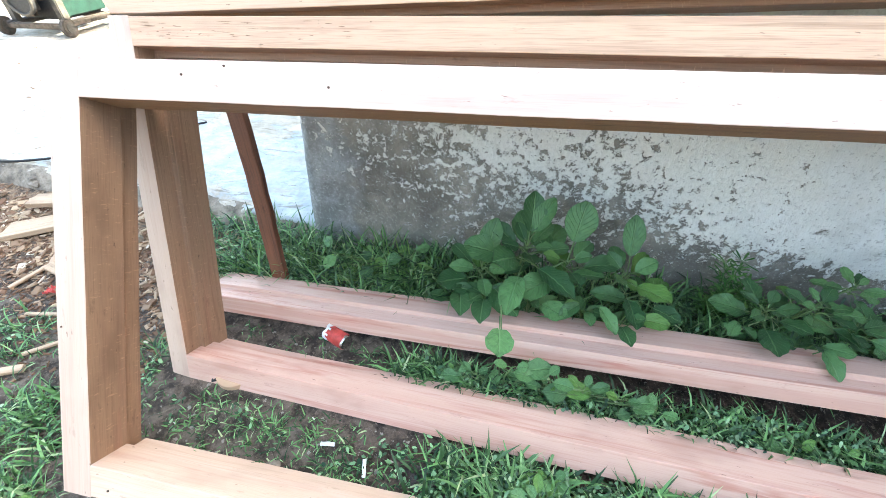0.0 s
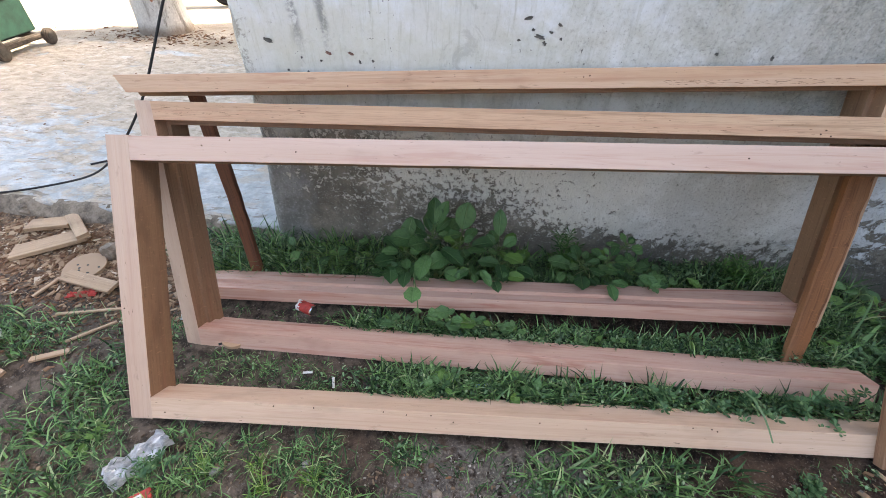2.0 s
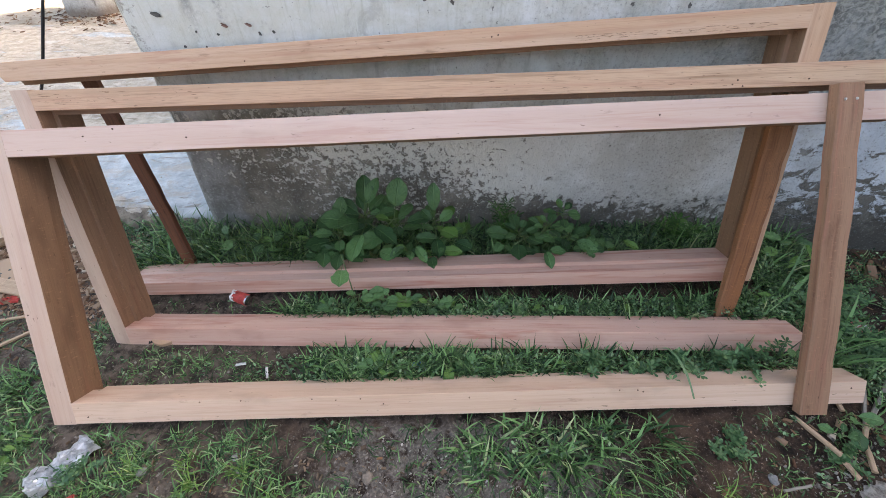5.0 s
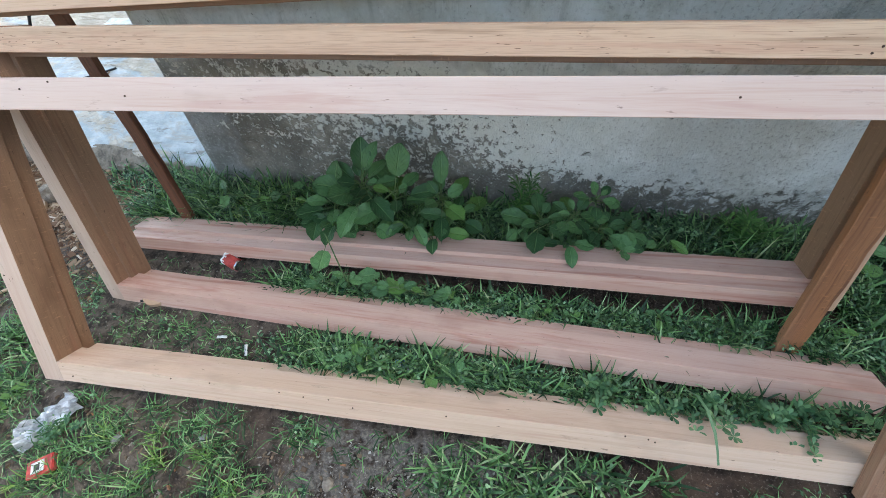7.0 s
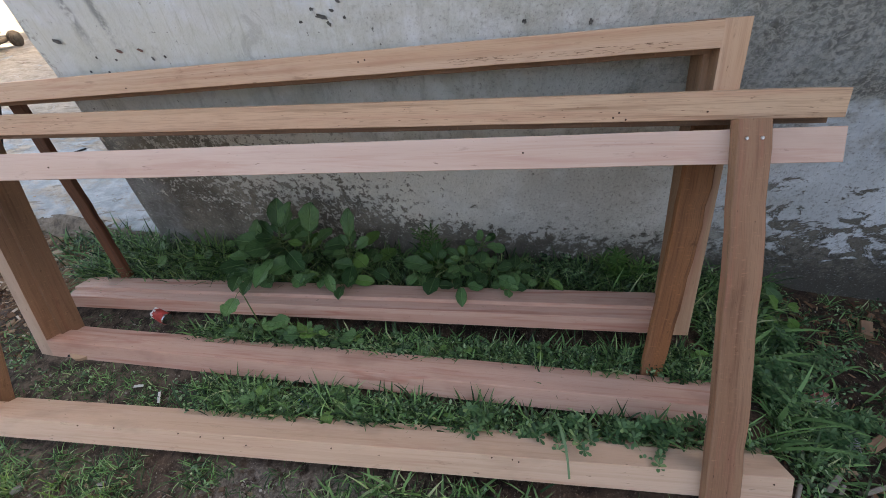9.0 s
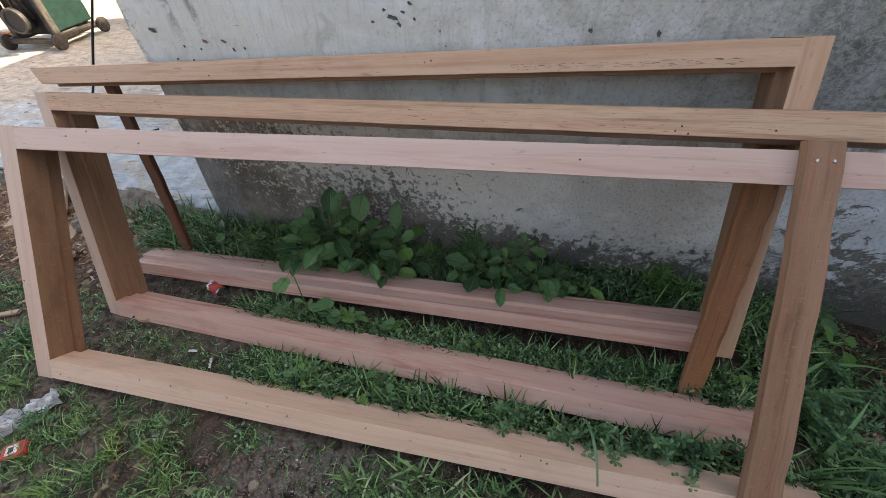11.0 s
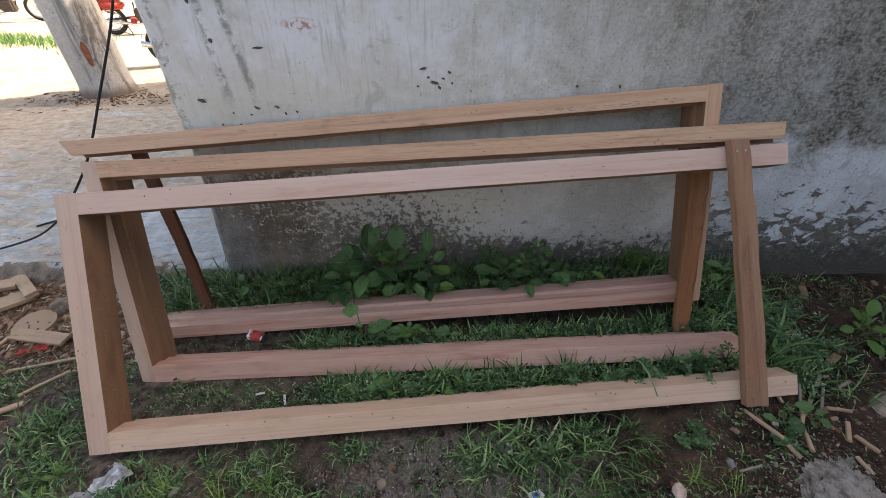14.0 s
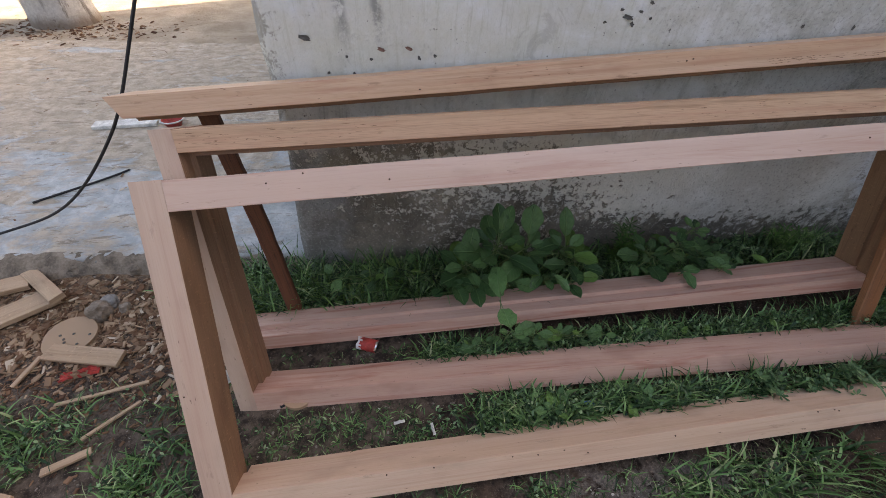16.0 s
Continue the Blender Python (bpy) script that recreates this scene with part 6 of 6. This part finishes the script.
def tree():
    """Limewashed trunk with a flared foot, limbs and a loose crown."""
    rnd = random.Random(9)
    ob = thing("tree", (-2.40, 2.95, -0.02), "leaning limewashed tree trunk with a stripped reddish scar", "tree")
    bm = bmesh.new()
    rows, n = [], 28
    for i in range(24):
        z = 2.7 * i / 23
        r = 0.225 - 0.03 * i / 23 + 0.025 * math.exp(-z / 0.10)
        row = []
        for k in range(n):
            a = 6.2832 * k / n
            q = r * (1 + 0.07 * noise.noise(Vector((math.cos(a) * 1.6, math.sin(a) * 1.6, z * 0.8))) + 0.03 * noise.noise(Vector((math.cos(a) * 6, math.sin(a) * 6, z * 2))))
            row.append(bm.verts.new((q * math.cos(a) - 0.03 * z, q * math.sin(a), z)))
        rows.append(row)
    for a, b in zip(rows, rows[1:]):
        for k in range(n):
            bm.faces.new((a[k], a[(k + 1) % n], b[(k + 1) % n], b[k]))
    trunk = part("trunk", from_bm("trunk", bm, M_TRUNK, True), ob)
    vs, fs = [(0, 0, 0.0)], []
    for k in range(16):
        a = 6.2832 * k / 16
        vs.append((0.028 * math.cos(a) * (1 + 0.15 * math.sin(3 * a)), 0.11 * math.sin(a), -0.006))
    for k in range(16):
        fs.append((0, 1 + k, 1 + (k + 1) % 16))
    M_SCAR = plain("stripped_bark", (0.34, 0.13, 0.07), 0.8, 0, 0.3, 30)
    way = Vector((0.45, -0.89, 0.0))
    spot = Vector((-0.012, 0, 0.40)) + way * 0.232
    turn = way.to_track_quat("Z", "Y").to_matrix().to_4x4()
    part("bark_scar", mesh_of("bark_scar", vs, fs, M_SCAR, True), trunk, "reddish stripped patch", Matrix.Translation(spot + way * 0.006) @ turn)
    tips = []
    for k in range(5):
        a = 1.257 * k + 0.4
        end = Vector((-0.08 + 1.3 * math.cos(a), 1.3 * math.sin(a), 4.1 + 0.3 * rnd.random()))
        bm = bmesh.new()
        base = Vector((-0.08, 0, 2.6))
        pts = [base, base.lerp(end, 0.4) + Vector((0, 0, 0.2)), base.lerp(end, 0.75) + Vector((0, 0, 0.15)), end]
        tube(bm, pts, 0.10, 0.025, 8)
        part("limb", from_bm("limb", bm, M_TRUNK, True), ob)
        tips += pts[1:]
    vs, fs = [], []
    for _ in range(2600):
        c = rnd.choice(tips) + Vector((rnd.gauss(0, 0.38), rnd.gauss(0, 0.38), rnd.gauss(0.15, 0.28)))
        if c.z < 2.9:
            continue
        a, el = rnd.uniform(0, 6.28), rnd.uniform(-0.9, 0.5)
        d = Vector((math.cos(a) * math.cos(el), math.sin(a) * math.cos(el), math.sin(el)))
        s = Vector((-math.sin(a), math.cos(a), rnd.uniform(-0.4, 0.4))) * 0.024
        k = len(vs)
        L = rnd.uniform(0.07, 0.13)
        vs += [tuple(c), tuple(c + d * L * 0.5 - s), tuple(c + d * L), tuple(c + d * L * 0.5 + s)]
        fs.append((k, k + 1, k + 2, k + 3))
    part("crown", mesh_of("crown", vs, fs, M_COVER), ob)
    return ob


tree()


def wheel(parent, name, at, r, width, turn, tyre_m, rim_m, spokes=10):
    """A wheel in the plane across its axle: tyre, rim, spokes and hub."""
    bm = bmesh.new()
    ring_bar(bm, r - width / 2, width / 2, 32, 8)
    w = part(name, from_bm(name, bm, tyre_m, True), parent, "", pose(*at, 90, 0, turn))
    bm = bmesh.new()
    ring_bar(bm, r - width * 1.1, width * 0.28, 32, 6)
    part("rim", from_bm("rim", bm, rim_m, True), w)
    bm = bmesh.new()
    for k in range(spokes):
        a = 6.2832 * k / spokes
        tube(bm, [(0.02 * math.cos(a), 0.02 * math.sin(a), 0), (0.5 * r * math.cos(a), 0.5 * r * math.sin(a), 0.002), ((r - width) * math.cos(a), (r - width) * math.sin(a), 0)], width * 0.07, width * 0.07, 5)
    bmesh.ops.create_cone(bm, cap_ends=True, segments=16, radius1=r * 0.16, radius2=r * 0.16, depth=width * 1.1)
    part("hub", from_bm("hub", bm, M_CHROME), w)
    return w


def rounded(bm, a, b, bevel):
    vs = box(bm, a, b)
    edges = {e for v in vs for e in v.link_edges}
    bmesh.ops.bevel(bm, geom=list(edges), offset=bevel, segments=3, affect="EDGES")


def motorcycle(at, turn, label, paint):
    """A light commuter machine, tail to -X: wheels, frame, engine, exhaust, tank and seat."""
    ob = thing("motorcycle", pose(*at, 0, 0, turn) @ Matrix.Scale(0.8, 4), label, "motorcycle")
    wheel(ob, "rear_wheel", (0, 0, 0.29), 0.29, 0.085, 0, M_BLACK, M_CHROME, 14)
    wheel(ob, "front_wheel", (1.25, 0, 0.29), 0.29, 0.075, 0, M_BLACK, M_CHROME, 14)
    bm = bmesh.new()
    tube(bm, [(0, -0.07, 0.3), (0.45, -0.07, 0.33), (0.75, 0, 0.3), (0.95, 0, 0.6), (0.85, 0, 0.75), (0.2, 0, 0.68), (-0.15, 0, 0.66)], 0.02, 0.02, 8)
    tube(bm, [(0, 0.07, 0.3), (0.45, 0.07, 0.33), (0.5, 0.05, 0.6)], 0.018, 0.018, 8)
    part("chassis", from_bm("chassis", bm, M_BLACK, True), ob)
    bm = bmesh.new()
    tube(bm, [(0.7, -0.12, 0.22), (0.45, -0.13, 0.2), (0.2, -0.14, 0.25), (-0.32, -0.15, 0.34)], 0.022, 0.042, 12)
    part("exhaust", from_bm("exhaust", bm, M_CHROME, True), ob, "chrome exhaust pipe")
    bm = bmesh.new()
    rounded(bm, (0.48, -0.12, 0.22), (0.8, 0.12, 0.5), 0.04)
    part("engine", from_bm("engine", bm, M_IRON), ob)
    bm = bmesh.new()
    rounded(bm, (0.42, -0.12, 0.66), (0.92, 0.12, 0.86), 0.07)
    part("tank", from_bm("tank", bm, paint, True), ob)
    bm = bmesh.new()
    rounded(bm, (-0.22, -0.12, 0.68), (0.46, 0.12, 0.77), 0.035)
    part("seat", from_bm("seat", bm, M_BLACK, True), ob)
    bm = bmesh.new()
    rounded(bm, (-0.12, -0.13, 0.48), (0.34, 0.13, 0.66), 0.05)
    part("side_panel", from_bm("side_panel", bm, paint, True), ob)
    bm = bmesh.new()
    for i in range(9):
        a = radians(35 + 17 * i)
        p = Vector((0.335 * math.cos(a), 0, 0.29 + 0.335 * math.sin(a)))
        if i:
            vs = [bm.verts.new(q) for q in (last + Vector((0, -0.06, 0)), last + Vector((0, 0.06, 0)), p + Vector((0, 0.06, 0)), p + Vector((0, -0.06, 0)))]
            bm.faces.new(vs)
        last = p
    bmesh.ops.solidify(bm, geom=bm.faces[:], thickness=0.006)
    part("rear_mudguard", from_bm("rear_mudguard", bm, M_CHROME, True), ob)
    bm = bmesh.new()
    rounded(bm, (-0.36, -0.05, 0.60), (-0.28, 0.05, 0.68), 0.015)
    part("tail_lamp", from_bm("tail_lamp", bm, M_RED), ob, "red tail lamp")
    for side in (-0.07, 0.07):
        bm = bmesh.new()
        tube(bm, [(1.25, side, 0.29), (1.02, side, 0.85)], 0.02, 0.022, 10)
        part("fork_leg", from_bm("fork_leg", bm, M_CHROME, True), ob)
    bm = bmesh.new()
    tube(bm, [(0.9, -0.33, 0.98), (1.0, -0.15, 0.98), (1.0, 0.15, 0.98), (0.9, 0.33, 0.98)], 0.013, 0.013, 8)
    part("handlebar", from_bm("handlebar", bm, M_CHROME, True), ob)
    bm = bmesh.new()
    tube(bm, [(0.1, -0.08, 0.1), (0.35, -0.22, 0.0)], 0.01, 0.01, 6)
    tube(bm, [(0.25, -0.1, 0.28), (0.35, -0.22, 0.01)], 0.011, 0.011, 6)
    part("side_stand", from_bm("side_stand", bm, M_IRON), ob)
    return ob


motorcycle((-2.42, 4.25, -0.014), 24, "parked dark motorcycle with a chrome exhaust behind the wall corner", M_BLACK)
motorcycle((-4.62, 6.6, -0.014), 20, "parked red motorcycle further off in the yard", M_RED)
motorcycle((-8.2, 8.1, -0.014), 15, "parked dark motorcycle far off across the yard", M_BLACK)
motorcycle((-7.4, 9.0, -0.014), 40, "dark motorcycle parked at the far side of the yard", M_BLACK)


def machine():
    """A low workshop machine on small wheels: iron skids, open dark side with rods and a pulley, green panel with a ring wheel."""
    ob = thing("workshop_machine", pose(-3.17, 1.90, 0.0, 0, 0, 99) @ Matrix.Scale(0.82, 4), "grimy green workshop machine on small iron wheels", "machine")
    for nm, mt, a, b, bev in (("skid", M_IRON, (-0.32, -0.29, 0.07), (0.36, -0.23, 0.12), 0.01), ("skid", M_IRON, (-0.32, 0.22, 0.07), (0.36, 0.28, 0.12), 0.01),
                              ("axle_beam", M_IRON, (-0.33, -0.28, 0.06), (-0.28, 0.28, 0.11), 0.01), ("axle_beam", M_IRON, (0.30, -0.28, 0.06), (0.35, 0.28, 0.11), 0.01),
                              ("cabinet", M_BLACK, (-0.20, -0.20, 0.12), (0.30, 0.20, 0.95), 0.015), ("top_plate", M_IRON, (-0.27, -0.26, 0.952), (0.36, 0.26, 0.985), 0.008),
                              ("corner_post", M_STEEL, (-0.27, -0.265, 0.10), (-0.19, -0.205, 0.95), 0.008), ("corner_post", M_STEEL, (-0.27, 0.20, 0.10), (-0.21, 0.26, 0.95), 0.008),
                              ("crossbar", M_STEEL, (-0.262, -0.203, 0.74), (-0.212, 0.198, 0.80), 0.006), ("motor", M_IRON, (-0.36, -0.08, 0.16), (-0.21, 0.14, 0.34), 0.05)):
        bm = bmesh.new()
        rounded(bm, a, b, bev)
        part(nm, from_bm(nm, bm, mt), ob)
    bm = bmesh.new()
    rounded(bm, (-0.185, -0.232, 0.14), (0.31, -0.204, 0.93), 0.008)
    pan = part("side_panel", from_bm("side_panel", bm, M_GREEN), ob, "chipped green sheet panel")
    bm = bmesh.new()
    ring_bar(bm, 0.13, 0.010, 32, 8)
    tube(bm, [(-0.13, 0, 0), (0.0, 0, 0.01), (0.13, 0, 0)], 0.007, 0.007, 6)
    tube(bm, [(0, -0.13, 0), (0.0, 0, 0.01), (0, 0.13, 0)], 0.007, 0.007, 6)
    part("ring_wheel", from_bm("ring_wheel", bm, M_CHROME, True), pan, "pale metal ring wheel", pose(0.10, -0.27, 0.60, 90, 0, 0))
    for y, lean in ((-0.12, 0.05), (-0.04, 0.02), (0.05, -0.04), (0.13, -0.02)):
        bm = bmesh.new()
        tube(bm, [(-0.25, y, 0.28), (-0.255, y + lean * 0.5, 0.5), (-0.24, y + lean, 0.76)], 0.012, 0.010, 8)
        part("rod", from_bm("rod", bm, M_IRON, True), ob)
    bm = bmesh.new()
    bmesh.ops.create_cone(bm, cap_ends=True, segments=28, radius1=0.12, radius2=0.12, depth=0.03)
    pul = part("pulley", from_bm("pulley", bm, M_BLACK), ob, "", pose(-0.39, -0.06, 0.30, 0, 90, 0))
    bm = bmesh.new()
    ring_bar(bm, 0.108, 0.014, 28, 6)
    part("rim", from_bm("rim", bm, M_STEEL, True), pul, "", pose(0, 0, -0.016))
    for x, y in ((-0.31, -0.31), (0.33, -0.31), (-0.31, 0.31), (0.33, 0.31)):
        bm = bmesh.new()
        bmesh.ops.create_cone(bm, cap_ends=True, segments=24, radius1=0.078, radius2=0.078, depth=0.045)
        bmesh.ops.bevel(bm, geom=[e for e in bm.edges if abs(e.verts[0].co.z - e.verts[1].co.z) < 0.001], offset=0.008, segments=2, affect="EDGES")
        wh = part("wheel", from_bm("wheel", bm, M_IRON), ob, "", pose(x, y, 0.078, 90, 0, 0))
        bm = bmesh.new()
        bmesh.ops.create_cone(bm, cap_ends=True, segments=16, radius1=0.05, radius2=0.045, depth=0.052)
        part("hub", from_bm("hub", bm, M_STEEL), wh)
    return ob


machine()
for x, y, turn, ln, lift in ((-4.30, 1.86, 14, 0.9, 0.0), (-4.25, 1.78, 22, 0.8, 0.0), (-4.28, 1.82, 17, 0.85, 0.022), (-4.05, 1.62, 20, 0.5, 0.0)):
    offcut(x, y, ln, 0.06, 0.02, turn, 0, 0, "orange-brown plank lying in the sunlit yard", M_BATTEN, lift + 0.003, 80)


def yard_grass():
    """A strip of sunlit grass at the far side of the yard."""
    rnd = random.Random(17)
    vs, fs = [], []
    for _ in range(2600):
        x = rnd.uniform(-9, -4.2)
        y = 6.0 - 0.25 * (x + 6) + rnd.gauss(0, 0.25)
        blade(vs, fs, (x, y, -0.015), rnd.uniform(0, 6.28), rnd.uniform(0.05, 0.12), 0.012, rnd.uniform(0.1, 0.9), 0.8, 2)
    return tagged(new("grass", mesh_of("grass", vs, fs, M_FERN)), "strip of bright sunlit grass across the yard", "grass", kind="stuff")


yard_grass()
